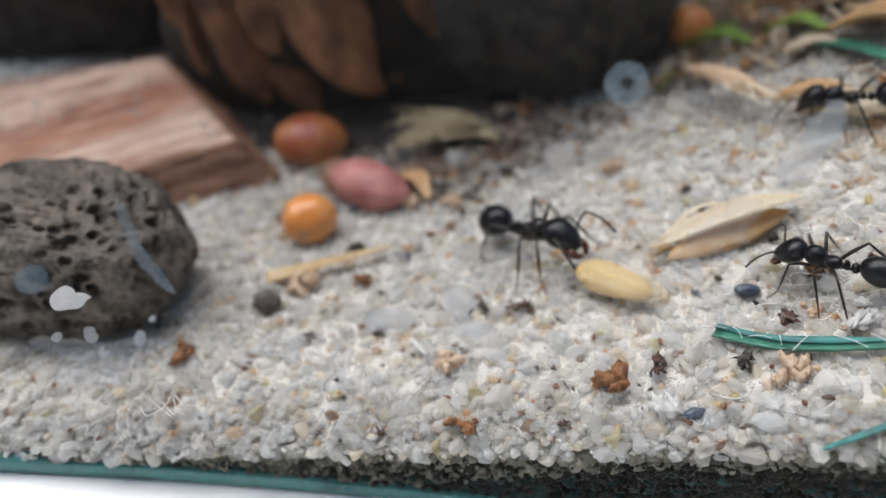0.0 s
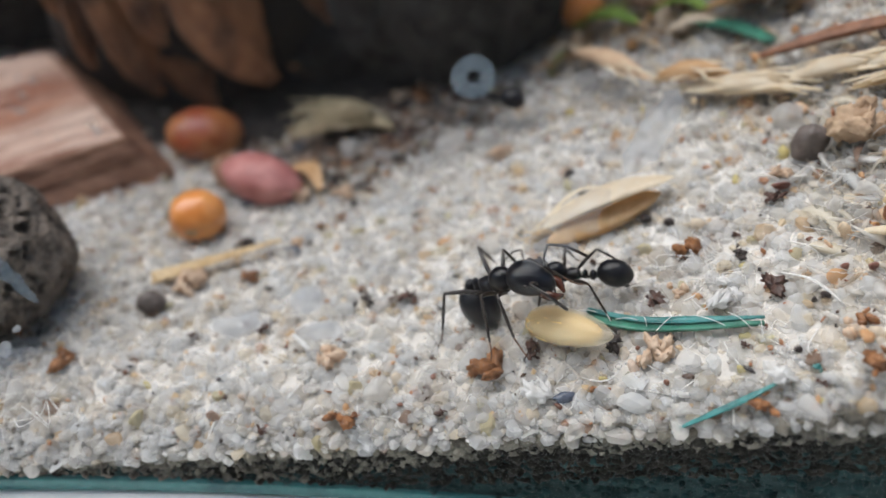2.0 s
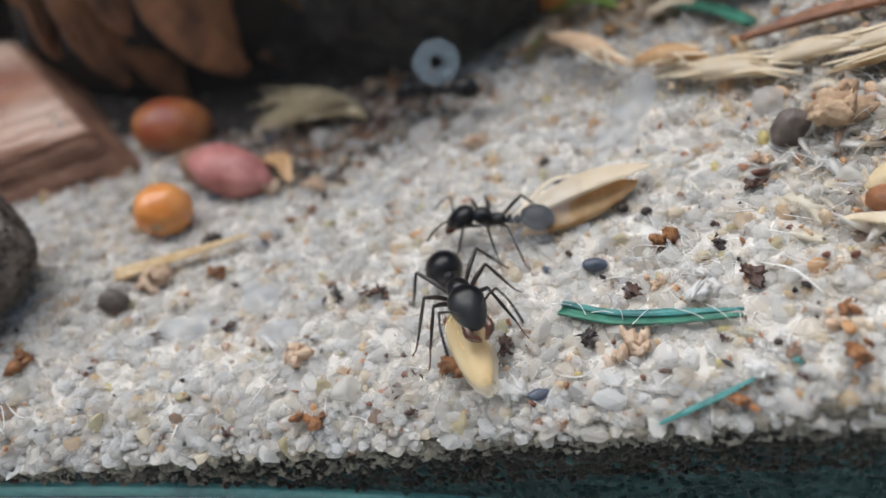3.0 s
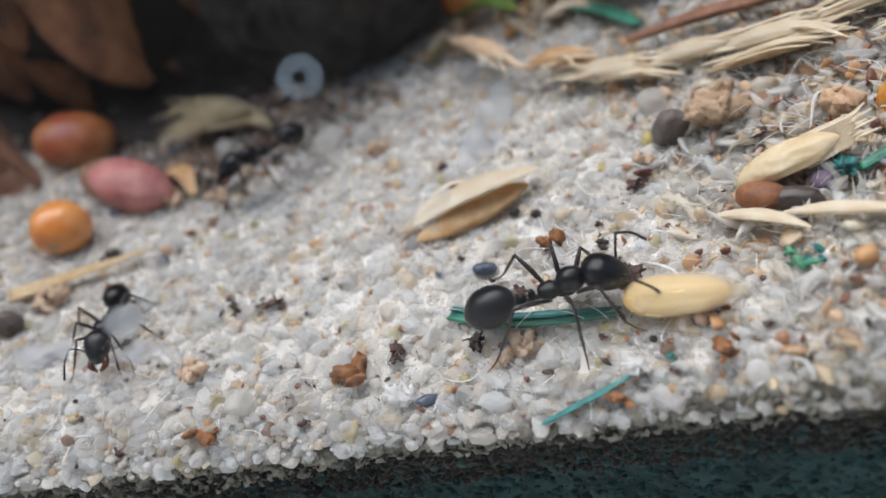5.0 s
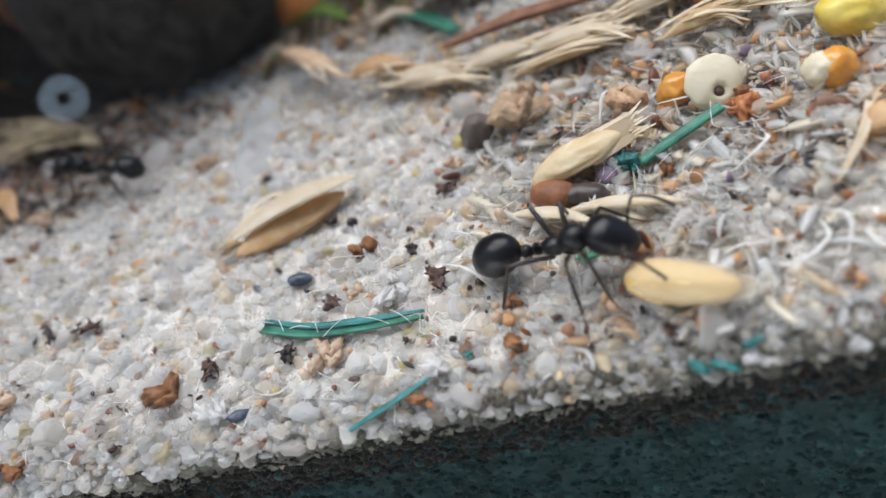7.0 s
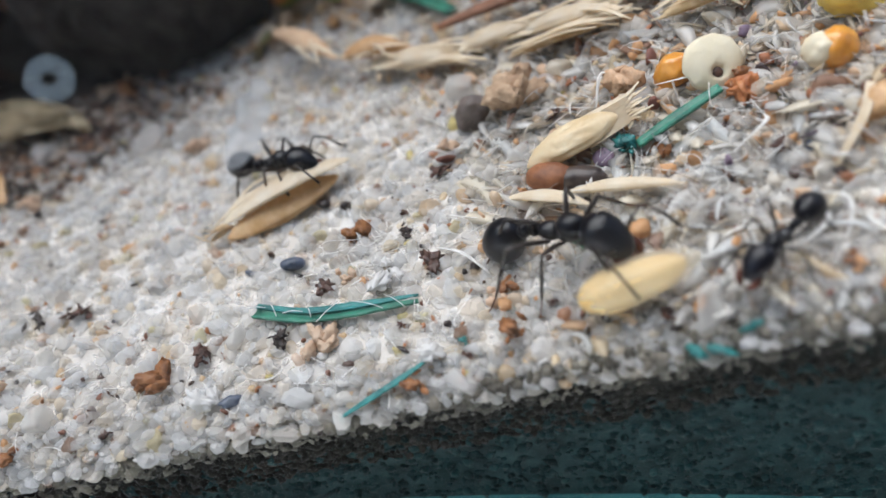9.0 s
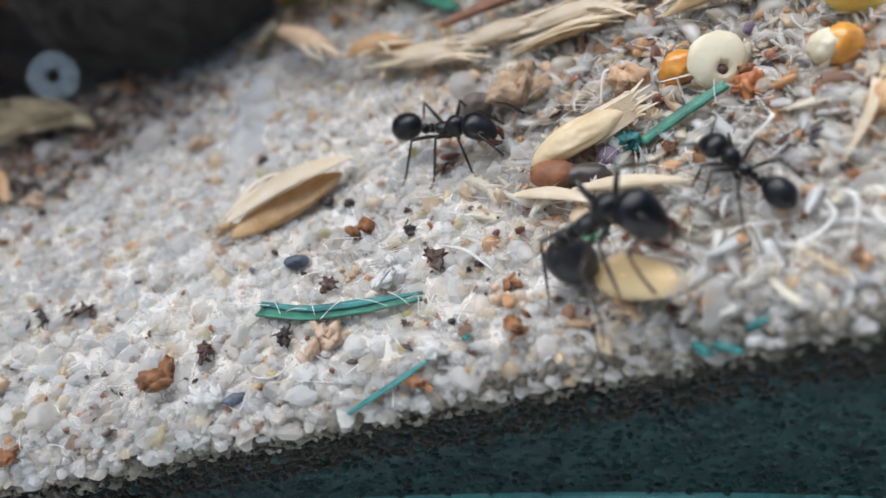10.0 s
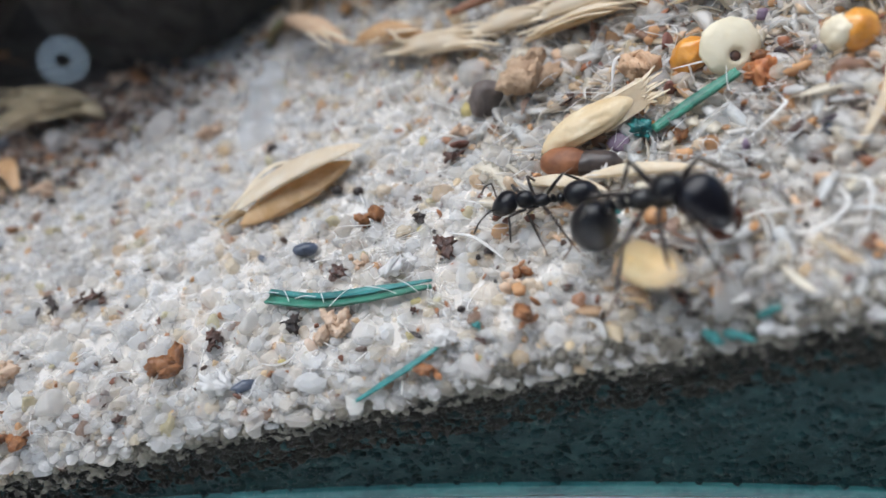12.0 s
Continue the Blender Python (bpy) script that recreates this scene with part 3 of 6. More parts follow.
def blocking_walls():
    def slab(name, x0, x1, y0, y1, z0, z1, m, label):
        V = np.array([(x, y, z) for x in (x0, x1) for y in (y0, y1) for z in (z0, z1)], float)
        F = [(0, 1, 3, 2), (4, 6, 7, 5), (0, 4, 5, 1), (2, 3, 7, 6), (0, 2, 6, 4), (1, 5, 7, 3)]
        thing(name, (V, F), m, label, "wall", kind="structure", smooth=False)
    # both walls are added and reach past the view to block light
    slab("wall_back", -150, 150, 86, 90, -4, 97, M_BLACK, "dark wall added behind the sand to block light from the back")
    slab("wall_behind", -400, 400, -115, -110, -6, 330, M_BLACK, "dark unseen wall added behind the viewer to block light from the front")


def shade_bed():
    """A thin uneven black layer, added as shade, on which the cone and the rocks stand."""
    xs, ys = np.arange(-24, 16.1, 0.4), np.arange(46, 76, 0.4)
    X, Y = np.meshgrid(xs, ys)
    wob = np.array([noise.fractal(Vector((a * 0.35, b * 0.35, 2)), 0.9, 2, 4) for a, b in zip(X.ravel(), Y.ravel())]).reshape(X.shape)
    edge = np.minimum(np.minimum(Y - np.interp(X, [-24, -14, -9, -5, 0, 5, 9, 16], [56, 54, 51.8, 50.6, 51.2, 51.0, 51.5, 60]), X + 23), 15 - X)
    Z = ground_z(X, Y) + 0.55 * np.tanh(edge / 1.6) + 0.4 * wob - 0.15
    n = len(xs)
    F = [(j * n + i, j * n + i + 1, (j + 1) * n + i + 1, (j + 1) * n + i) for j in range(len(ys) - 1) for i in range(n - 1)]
    thing("shade_bed", (np.stack([X, Y, Z], 2).reshape(-1, 3), F), M_SHADEBED, "thin black layer standing in for shade under the pine cone", "soil", at=(-4, 58, 4), kind="structure")


sand()
shade_bed()
front()
pane()
blocking_walls()


# ---- the large things: lava rocks, wood, pine cone ----
def lava_rock(c, radii, seed, label, material, sub=6, pits=420, rot=None):
    V, F = ico(sub)
    g = np.random.default_rng(seed)
    off = Vector((seed * 3.1, seed * 1.3, seed * 0.7))
    k = np.array([noise.fractal(Vector(v * 1.6) + off, 0.9, 2.0, 5) for v in V])
    r = 1 + 0.1 * k + 0.012 * np.array([noise.noise(Vector(v * 22) + off) for v in V])
    d = g.normal(size=(pits, 3))
    d /= np.linalg.norm(d, axis=1)[:, None]
    size = 0.014 + 0.062 * g.random(pits) ** 2.6
    for a, q in zip(d, size):
        near = np.nonzero(V @ a > 1 - 0.75 * q * q)[0]
        t = np.sum((V[near] - a) ** 2, axis=1) / (q * q)
        r[near] -= q * 1.7 * np.clip(5 * (1.0 - t), -0.08, 1) * (t < 1.5)
    D = np.sign(V) * np.abs(V) ** 0.9 * r[:, None] * np.array(radii)
    if rot is not None:
        D = D @ rot.T
    return thing("lava_rock", (D + np.array(c), F), material, label, "rock", at=(c[0], c[1], c[2] - radii[2]))


def hexa(corners, n=48, grain=0.3, seed=3):
    """A worn block between eight corners: bottom four, then top four, both anticlockwise from the near right one."""
    C = np.array(corners, float)
    V, F = [], []

    def face(a, b, c, d, grooves):
        base = len(V)
        ab, ad = np.linalg.norm(b - a), np.linalg.norm(d - a)
        nrm = np.cross(b - a, d - a)
        nrm /= np.linalg.norm(nrm)
        for j in range(n + 1):
            for i in range(n + 1):
                s, t = i / n, j / n
                p = a * (1 - s) * (1 - t) + b * s * (1 - t) + c * s * t + d * (1 - s) * t
                edge = min(s, 1 - s, t, 1 - t)
                h = grain * noise.fractal(Vector((s * ab * 0.16, t * ad * 1.1, seed)), 0.8, 2, 6)
                for g, dep, wid in grooves:
                    wob = g + 0.03 * noise.noise(Vector((s * 3, g * 9, 1)))
                    h -= dep * math.exp(-((t - wob) / wid) ** 2) * (0.3 + 0.7 * math.sin(math.pi * min(1, s * 1.2)))
                V.append(p + nrm * h * min(1, edge * 14) - nrm * 0.28 * max(0, 1 - edge * 18) ** 2)
        for j in range(n):
            for i in range(n):
                q = base + j * (n + 1) + i
                F.append((q, q + 1, q + n + 2, q + n + 1))

    b1, b2, b3, b4, t1, t2, t3, t4 = C
    face(t4, t1, t2, t3, [(0.3, 0.8, 0.018), (0.36, 0.3, 0.01), (0.52, 1.2, 0.026), (0.57, 0.4, 0.012), (0.78, 0.6, 0.02), (0.14, 0.3, 0.012)])
    face(b4, b1, t1, t4, [(0.5, 0.2, 0.05)])
    face(b1, b2, t2, t1, [])
    face(b2, b3, t3, t2, [])
    face(b3, b4, t4, t3, [])
    return np.array(V), F


def big_things():
    lava_rock((-21.4, 36.6, 9.2), (7.1, 5.3, 4.7), 1, "dark brown porous lava rock lying on the sand", M_LAVA, 7, 900, rot=turn(0, 6, -12))
    lava_rock((10.1, 58.2, 22), (9.8, 7.8, 20), 2, "large black lava rock standing on the sand", M_LAVA_DARK, 6)
    lava_rock((-33, 77, 22), (14, 9, 23), 3, "dark lava rock behind the wood block", M_LAVA_DARK, 6)
    # the fourth is an added black mass that darkens the gap behind the tuft
    lava_rock((1.5, 62.6, 5.2), (6.4, 3.0, 5.0), 5, "low black mass added to darken the gap between the cone and the large rock", M_LAVA_DARK, 5, 200)
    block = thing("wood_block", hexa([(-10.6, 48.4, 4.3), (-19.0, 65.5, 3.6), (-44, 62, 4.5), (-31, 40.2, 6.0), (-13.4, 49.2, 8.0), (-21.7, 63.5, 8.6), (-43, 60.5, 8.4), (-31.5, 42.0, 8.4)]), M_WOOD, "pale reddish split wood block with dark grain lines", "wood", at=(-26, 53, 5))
    # all faces but the top take the dark brown, their shade put into colour
    block.data.materials.append(M_WOODSHADE)
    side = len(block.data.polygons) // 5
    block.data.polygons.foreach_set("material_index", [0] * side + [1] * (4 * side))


def cone_scale(root, tip, normal, width, thick=0.5, seed=0.0):
    """A flat woody scale: narrow at the root, broad before its blunt point, with fine ribs and a sharp rim."""
    root, tip, nrm = (np.array(a, float) for a in (root, tip, normal))
    ax = tip - root
    L = np.linalg.norm(ax)
    ax /= L
    nrm = nrm - ax * (nrm @ ax)
    nrm /= np.linalg.norm(nrm)
    sd = np.cross(ax, nrm)
    V, nu, nv = [], 26, 17

    def spot(i, j, face):
        s, q = i / (nu - 1), j / (nv - 1) * 2 - 1
        end = max(0.0, (s - 0.45) / 0.55)
        right, left = 1 - 0.75 * end ** 2.6, 1 - 1.15 * end ** 1.25
        w = width * (0.7 + 0.3 * min(1, s / 0.4)) * (max(0.05, right) * q if q > 0 else max(-0.6, left) * q)
        w += width * 0.07 * noise.noise(Vector((s * 8, q, seed)))
        h = 0.12 * width * (1 - q * q) - 0.1 * L * s * s + 0.1 * width * max(0, 1 - abs(q - 0.15) * 3)
        if face > 0:
            h += 0.1 * noise.noise(Vector((s * 2.5, q * 13, seed))) + 0.16 * noise.fractal(Vector((s * 5, q * 4, seed + 9)), 0.8, 2, 5)
        return root + ax * L * s + sd * w + nrm * (h + face * thick * 0.5)

    F = []
    for face in (1, -1):
        b = len(V)
        V += [spot(i, j, face) for i in range(nu) for j in range(nv)]
        for i in range(nu - 1):
            for j in range(nv - 1):
                q = (b + i * nv + j, b + i * nv + j + 1, b + (i + 1) * nv + j + 1, b + (i + 1) * nv + j)
                F.append(q if face > 0 else q[::-1])
    rim = [(i, 0) for i in range(nu)] + [(nu - 1, j) for j in range(nv)] + [(i, nv - 1) for i in reversed(range(nu))]
    b = len(V)
    for i, j in rim:
        V += [spot(i, j, 1), spot(i, j, -1)]
    F += [(b + 2 * i, b + 2 * i + 1, b + 2 * i + 3, b + 2 * i + 2) for i in range(len(rim) - 1)]
    return np.array(V), F


def pine_cone():
    c = np.array((-9.0, 68.0, 13.0))
    o = np.array((c[0], c[1], 4.0))
    cone = holder("pine_cone", o, "brown dry open pine cone lying on the sand", "pine cone")
    # core brought forward to fill the shaded gaps with black
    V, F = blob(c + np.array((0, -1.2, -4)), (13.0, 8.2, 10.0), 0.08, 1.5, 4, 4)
    part("core", (V - o, F), M_CONE_DARK, cone, "core, near black for the shade between the scales")
    # added mass above the view, there to shade the sand and scales below
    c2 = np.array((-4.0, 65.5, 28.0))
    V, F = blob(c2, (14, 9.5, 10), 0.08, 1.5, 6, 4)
    part("shade_core", (V - o, F), M_CONE_DARK, cone, "upper mass added above the view to shade the ground")
    near = [((-9.3, 59.0, 15.4), (-2.9, 55.0, 7.9), 3.2, (0.35, -0.75, 0.55)), ((-15.2, 59.0, 15.4), (-11.6, 56.0, 7.3), 2.1, (0.6, -0.7, 0.35)), ((-17.4, 60.5, 15.0), (-16.5, 58.0, 9.0), 1.2, (0.75, -0.6, 0.25)), ((-12.0, 57.5, 16.5), (-10.3, 55.6, 11.2), 1.6, (0.55, -0.75, 0.35)),
            ((-12.1, 60.0, 10.6), (-8.4, 57.5, 4.9), 1.9, (0.1, -0.9, 0.35)), ((-0.6, 62.0, 13.2), (5.0, 60.0, 9.0), 2.4, (0.2, -0.8, 0.5)), ((-4.4, 62.0, 8.0), (1.7, 60.0, 4.7), 1.6, (0.1, -0.8, 0.55)), ((-19.2, 60.5, 16.0), (-18.2, 59.0, 12.6), 0.7, (0.3, -0.9, 0.2)), ((-15.2, 61.5, 11.0), (-14.0, 59.6, 6.2), 1.5, (0.4, -0.8, 0.3)), ((-3.0, 63.0, 17.0), (3.4, 60.5, 13.2), 2.8, (0.2, -0.7, 0.6))]
    for i, (root, tip, w, out) in enumerate(near):
        V, F = cone_scale(root, tip, out, w, 0.42, i * 3.7)
        part("scale", (V - o, F), M_CONE, cone)
    # added upper and far scales, out of view, which close the cone above
    for i in range(3):
        for j in range(7):
            t = radians(-80 + 26 * j + 12 * (i % 2))
            out = np.array((math.sin(t) * 0.9, -0.35 - 0.2 * i, math.cos(t)))
            out /= np.linalg.norm(out)
            root = c2 + out * 9.0 + np.array((0, 4.0 * i - 3, -1.0))
            V, F = cone_scale(root, root + out * 6.0 + np.array((2.5, 1.0, -1.0)), out, 3.4, 0.5, i * 7.1 + j)
            part("scale", (V - o, F), M_CONE, cone)


big_things()
pine_cone()


# ---- the ants ----
def build_ant(k, label, skull=1.0, belly=0.9):
    """An ant that looks along +x; its origin is at the middle of its body, its feet 2 k mm lower."""
    ant = holder("ant", (0, 0, 0), label, "ant", "ants")

    def put(name, vf, m, parent, lab="", at=(0, 0, 0)):
        return part(name, (np.asarray(vf[0]) * k, vf[1]), m, parent, lab, tuple(np.array(at) * k))

    V, F = ico(4)
    G = V * belly
    G[:, 0] = np.where(G[:, 0] < 0, -np.abs(G[:, 0]) ** 0.92, G[:, 0])
    ring = 1 - 0.015 * np.exp(-((G[:, 0] - 0.15) / 0.03) ** 2) - 0.015 * np.exp(-((G[:, 0] + 0.4) / 0.03) ** 2)
    taper = np.where(G[:, 0] < -0.3, 1 - 0.25 * (-(G[:, 0]) - 0.3), 1.0)
    G = np.stack([G[:, 0] * 1.32, G[:, 1] * 1.02 * ring * taper, G[:, 2] * 1.0 * ring * taper], 1) @ turn(0, -18, 0).T + np.array((-1.52 - 1.32 * belly, 0, 0.1))
    gaster = put("gaster", (G, F), M_ANT, ant, "", (-1.4, 0, -0.1))
    put("petiole", join(blob((-1.3, 0, -0.02), (0.28, 0.34, 0.38), 0.04, 2, 1, 2), blob((-0.78, 0, 0.06), (0.2, 0.26, 0.42), 0.04, 2, 2, 2), tube([(-1.7, 0, -0.1), (-1.0, 0, -0.2), (-0.3, 0, -0.14)], [0.14, 0.1, 0.15], 10)), M_ANT, ant)
    # the high rounded front of the thorax, a waist, and the low angular rear
    put("thorax", join(blob((1.12, 0, 0.4), (0.7, 0.6, 0.64), 0.05, 2, 3, 3), blob((0.55, 0, 0.16), (0.4, 0.36, 0.4), 0.05, 2, 6, 2), blob((0.02, 0, 0.08), (0.56, 0.4, 0.42), 0.1, 2.4, 4, 3, square=0.85), blob((0.8, 0, -0.2), (0.6, 0.38, 0.34), 0.08, 2, 5, 2), tube([(1.5, 0, 0.36), (1.95, 0, 0.3)], [0.32, 0.22], 10)), M_ANT, ant)
    def shift(vf):
        return (np.asarray(vf[0]) - NECK) * skull, vf[1]

    V, F = ico(4)
    Hd = V.copy()
    Hd = np.sign(Hd) * np.abs(Hd) ** 0.93
    Hd[:, 1:] *= (1 - 0.24 * np.clip(Hd[:, 0], -0.5, 1))[:, None]
    Hd = Hd * np.array((1.18, 0.83, 0.71)) * skull
    Hd = Hd @ turn(0, 30, 0).T + np.array((2.72 + 0.8 * (skull - 1), 0, 0.2))
    NECK = np.array((1.8, 0, 0.3))
    head = put("head", (Hd, F), M_ANT, ant, "", tuple(NECK))
    for s in (1, -1):
        put("eye", shift(blob((2.75, s * 0.76, 0.42), (0.16, 0.07, 0.14), 0, 1, 1, 2)), M_LEG, head)
        put("mandible", shift(tube(curve([(3.2, s * 0.42, -0.28), (3.65, s * 0.48, -0.55), (3.95, s * 0.1, -0.85)], 8), [0.24, 0.24, 0.08], 8)), M_MANDIBLE, head, "reddish brown mandible")
        put("antenna", shift(join(tube(curve([(3.25, s * 0.4, 0.15), (3.35, s * 0.85, 0.75), (3.5, s * 1.35, 1.05)], 8), [0.07, 0.06, 0.07], 6), tube(curve([(3.5, s * 1.35, 1.05), (4.2, s * 1.6, 0.6), (4.9, s * 1.75, -0.25)], 8), [0.06, 0.065, 0.08], 6))), M_LEG, head)
    legs = []
    for name, hip, knee, ankle, foot in (("front", (1.25, 0.36, -0.25), (2.15, 1.35, 0.55), (2.75, 2.05, -1.35), (3.5, 2.35, -2.05)), ("middle", (0.65, 0.36, -0.3), (0.75, 1.8, 0.75), (0.45, 2.75, -1.3), (0.3, 3.3, -2.05)), ("hind", (0.0, 0.36, -0.25), (-1.35, 1.65, 0.95), (-2.5, 2.45, -1.2), (-3.3, 2.85, -2.05))):
        for s in (1, -1):
            h, q, a, f = (np.array((p[0], p[1] * s, p[2])) for p in (hip, knee, ankle, foot))
            leg = part("leg", ((tube(curve([h * 0 , (q - h) * 0.5 + np.array((0, 0, 0.1)), q - h], 8), [0.09, 0.135, 0.085], 8)[0]) * k, tube(curve([h * 0, (q - h) * 0.5, q - h], 8), [0.09, 0.135, 0.085], 8)[1]), M_LEG, ant)
            leg.location = Vector(h * k) * S
            V, F = tube(curve([q - h, (q + a) / 2 - h, a - h], 7), [0.07, 0.095, 0.06], 7)
            part("tibia", (V * k, F), M_LEG, leg)
            V, F = tube(curve([a - h, (a + f) / 2 - h + np.array((0, 0, -0.12)), f - h], 7), [0.052, 0.042, 0.035], 6)
            part("tarsus", (V * k, F), M_TARSUS, leg, "reddish brown tarsus")
            legs.append((leg, h * k, name, s))
    return ant, legs, gaster, head


def seed_mesh(L=4.8, w=0.88, seed=0, ribs=9):
    """A plump husked grain along +x, its middle at the origin, with fine ribs."""
    V, F = ico(4)
    D = V.copy()
    ang = np.arctan2(D[:, 2], D[:, 1])
    t = D[:, 0]
    fat = (1 - np.abs(t) ** 2.6) ** 0.5 * (1 - 0.22 * t)
    rr = np.hypot(D[:, 1], D[:, 2])
    rr = np.where(rr > 1e-6, 1, 0) * fat * (1 + 0.04 * np.cos(ang * ribs))
    k = np.array([noise.noise(Vector(v * 2.2) + Vector((seed, 3, 1))) for v in V])
    rr *= 1 + 0.08 * k
    return np.stack([t * L / 2, np.cos(ang) * rr * w, np.sin(ang) * rr * w * 0.85], 1), F


ANT_A, LEGS_A, GASTER_A, HEADPART_A = build_ant(0.94, "large shiny black ant worker carrying a cream grain", 1.05, 1.0)
ANT_B, LEGS_B, GASTER_B, HEADPART_B = build_ant(0.74, "small shiny black ant worker walking over the sand")
ANT_C, LEGS_C, GASTER_C, HEADPART_C = build_ant(0.78, "black ant worker walking near the lava rock")
ANT_D, LEGS_D, GASTER_D, HEADPART_D = build_ant(0.63, "small black ant worker among the husks")
SEED = holder("grain", (0, 0, 0), "cream husked cereal grain carried by the large ant", "grain")
part("kernel", seed_mesh(4.4, 0.8), M_SEED, SEED)
V, F = seed_mesh(5.0, 0.9, 4, 7)
part("husk", (np.where(V[:, :1] > 2.0, V * np.array((1, 0.9, 0.8)), V) + np.array((0.3, 0.05, 0.0)), F), M_SEEDHUSK, SEED, "thin papery translucent husk")


# ---- seeds, husks, blades and crumbs on the sand ----
def align(V, p0, p1, roll=0.0):
    """Turns a shape that lies along +x about the origin so that it lies from p0 to p1."""
    p0, p1 = np.array(p0, float), np.array(p1, float)
    a = (p1 - p0) / np.linalg.norm(p1 - p0)
    s = np.cross((0, 0, 1), a)
    s /= np.linalg.norm(s)
    u = np.cross(a, s)
    c, q = math.cos(radians(roll)), math.sin(radians(roll))
    return np.asarray(V) @ np.array([a, s * c + u * q, u * c - s * q]) + (p0 + p1) / 2


def lens(L, w, h, ribs=10, seed=0, bow=0.0, sub=4, tip=1.6, dent=0.0):
    """A ribbed husk along +x: L long, 2 w wide, 2 h thick, bowed upwards, with a hollow underside by dent."""
    V, F = ico(sub)
    t = V[:, 0]
    ang = np.arctan2(V[:, 2], V[:, 1])
    fat = np.clip(1 - np.abs(t) ** tip, 0, 1) ** 0.75
    k = np.array([noise.noise(Vector((v[0] * 1.5, v[1] * 2.5, v[2] * 2.5 + seed))) for v in V])
    fat = fat * (1 + 0.12 * k) * (1 + 0.035 * np.cos(ang * ribs * 2))
    z = np.sin(ang) * fat * h
    z = np.where(z < 0, z * (1 - dent), z) + bow * (1 - t * t)
    return np.stack([t * L / 2, np.cos(ang) * fat * w, z], 1), F


def frays(p, d, n, length, spread, thick, seed):
    """Loose hairs that leave p along d."""
    g = np.random.default_rng(seed)
    p, d = np.array(p, float), np.array(d, float)
    d /= np.linalg.norm(d)
    out = []
    for _ in range(n):
        e = d + g.normal(size=3) * spread
        L = length * g.uniform(0.5, 1.1)
        s = p + g.normal(size=3) * 0.25 * spread * length
        out.append(tube(curve([s, s + e * L * 0.5 + g.normal(size=3) * 0.12 * L, s + e * L + g.normal(size=3) * 0.15 * L], 7), [thick, thick, thick * 0.4], 5))
    return join(*out)


def flake(c, r, seed, flat=0.55, n=4, amp=0.7):
    """A ragged crumb of a few chips stuck together."""
    g = np.random.default_rng(seed)
    bits = []
    for i in range(n):
        o = g.normal(size=3) * r * 0.45 * np.array((1, 1, 0.35))
        q = r * g.uniform(0.35, 0.75)
        bits.append(blob(np.array(c) + o, (q, q * g.uniform(0.28, 0.75), q * flat * g.uniform(0.4, 0.9)), amp, 2.6, seed + i, 2 if r < 0.4 else 3, turn(*g.uniform(-40, 40, 2), g.uniform(0, 180))))
    return join(*bits)


def ragged(c, r, seed, n=5):
    """A torn, star-shaped scrap: a few thin jagged plates at different tilts, with uneven thickness."""
    g = np.random.default_rng(seed)
    out = []
    for i in range(n):
        m = 22
        lobes = np.interp(np.arange(m), np.arange(0, m + 1, 2), np.resize(g.choice([0.3, 0.5, 0.75, 1.0], 11), 12)) * g.uniform(0.75, 1.0, m)
        a = np.arange(m) * 2 * math.pi / m
        size = r * (1.0 if i == 0 else g.uniform(0.45, 0.8))
        V = []
        for k, h in ((1.0, 0.0), (0.55, 0.07), (0.0, 0.1), (0.55, -0.08), (0.0, -0.07)):
            q = g.normal(size=m) * 0.07 if k else np.zeros(m)
            V.append(np.stack([np.cos(a) * lobes * k * size, np.sin(a) * lobes * k * size * 0.62, (h + q) * size], 1))
        V = np.concatenate(V)
        F = []
        for up, lo in ((0, 1), (1, 2)):
            F += [(up * m + j, up * m + (j + 1) % m, lo * m + (j + 1) % m, lo * m + j) for j in range(m)]
        for up, lo in ((0, 3), (3, 4)):
            F += [(up * m + (j + 1) % m, up * m + j, lo * m + j, lo * m + (j + 1) % m) for j in range(m)]
        V = V @ turn(*g.uniform(-45, 45, 2), g.uniform(0, 360)).T + np.array(c) + (0 if i == 0 else g.normal(size=3) * r * np.array((0.35, 0.35, 0.12)))
        out.append((V, F))
    return join(*out)


def strip(pts, widths, thick=0.1, n=22, curl=0.0, up=(0, 0, 1)):
    """A thin blade along a curve, with real thickness and a raised rim."""
    P = curve(pts, n)
    T = np.gradient(P, axis=0)
    T /= np.linalg.norm(T, axis=1)[:, None]
    W = np.interp(np.linspace(0, 1, n), np.linspace(0, 1, len(widths)), widths)
    V, m = [], 5
    for i in range(n):
        s = np.cross(T[i], up)
        s /= np.linalg.norm(s)
        u = np.cross(s, T[i])
        for f in (1, -1):
            for j in range(m):
                q = (j / (m - 1) * 2 - 1) * f
                V.append(P[i] + s * W[i] * q + u * (f * thick / 2 + curl * W[i] * q * q))
    k = 2 * m
    F = [(i * k + j, i * k + (j + 1) % k, (i + 1) * k + (j + 1) % k, (i + 1) * k + j) for i in range(n - 1) for j in range(k)]
    F += [tuple(range(k))[::-1], tuple((n - 1) * k + j for j in range(k))]
    return np.array(V), F


def tangle(c, radii, n, thick, seed):
    g = np.random.default_rng(seed)
    out = []
    for _ in range(n):
        p = [np.array(c) + g.normal(size=3) * np.array(radii) * 0.55]
        for _ in range(5):
            p.append(p[-1] + g.normal(size=3) * np.array(radii) * 0.38)
        for q in p:
            q[2] = max(q[2], float(ground_z(q[0], q[1])) + 0.1)
        out.append(tube(curve(p, 18), thick * g.uniform(0.2, 0.5), 4))
    return join(*out)


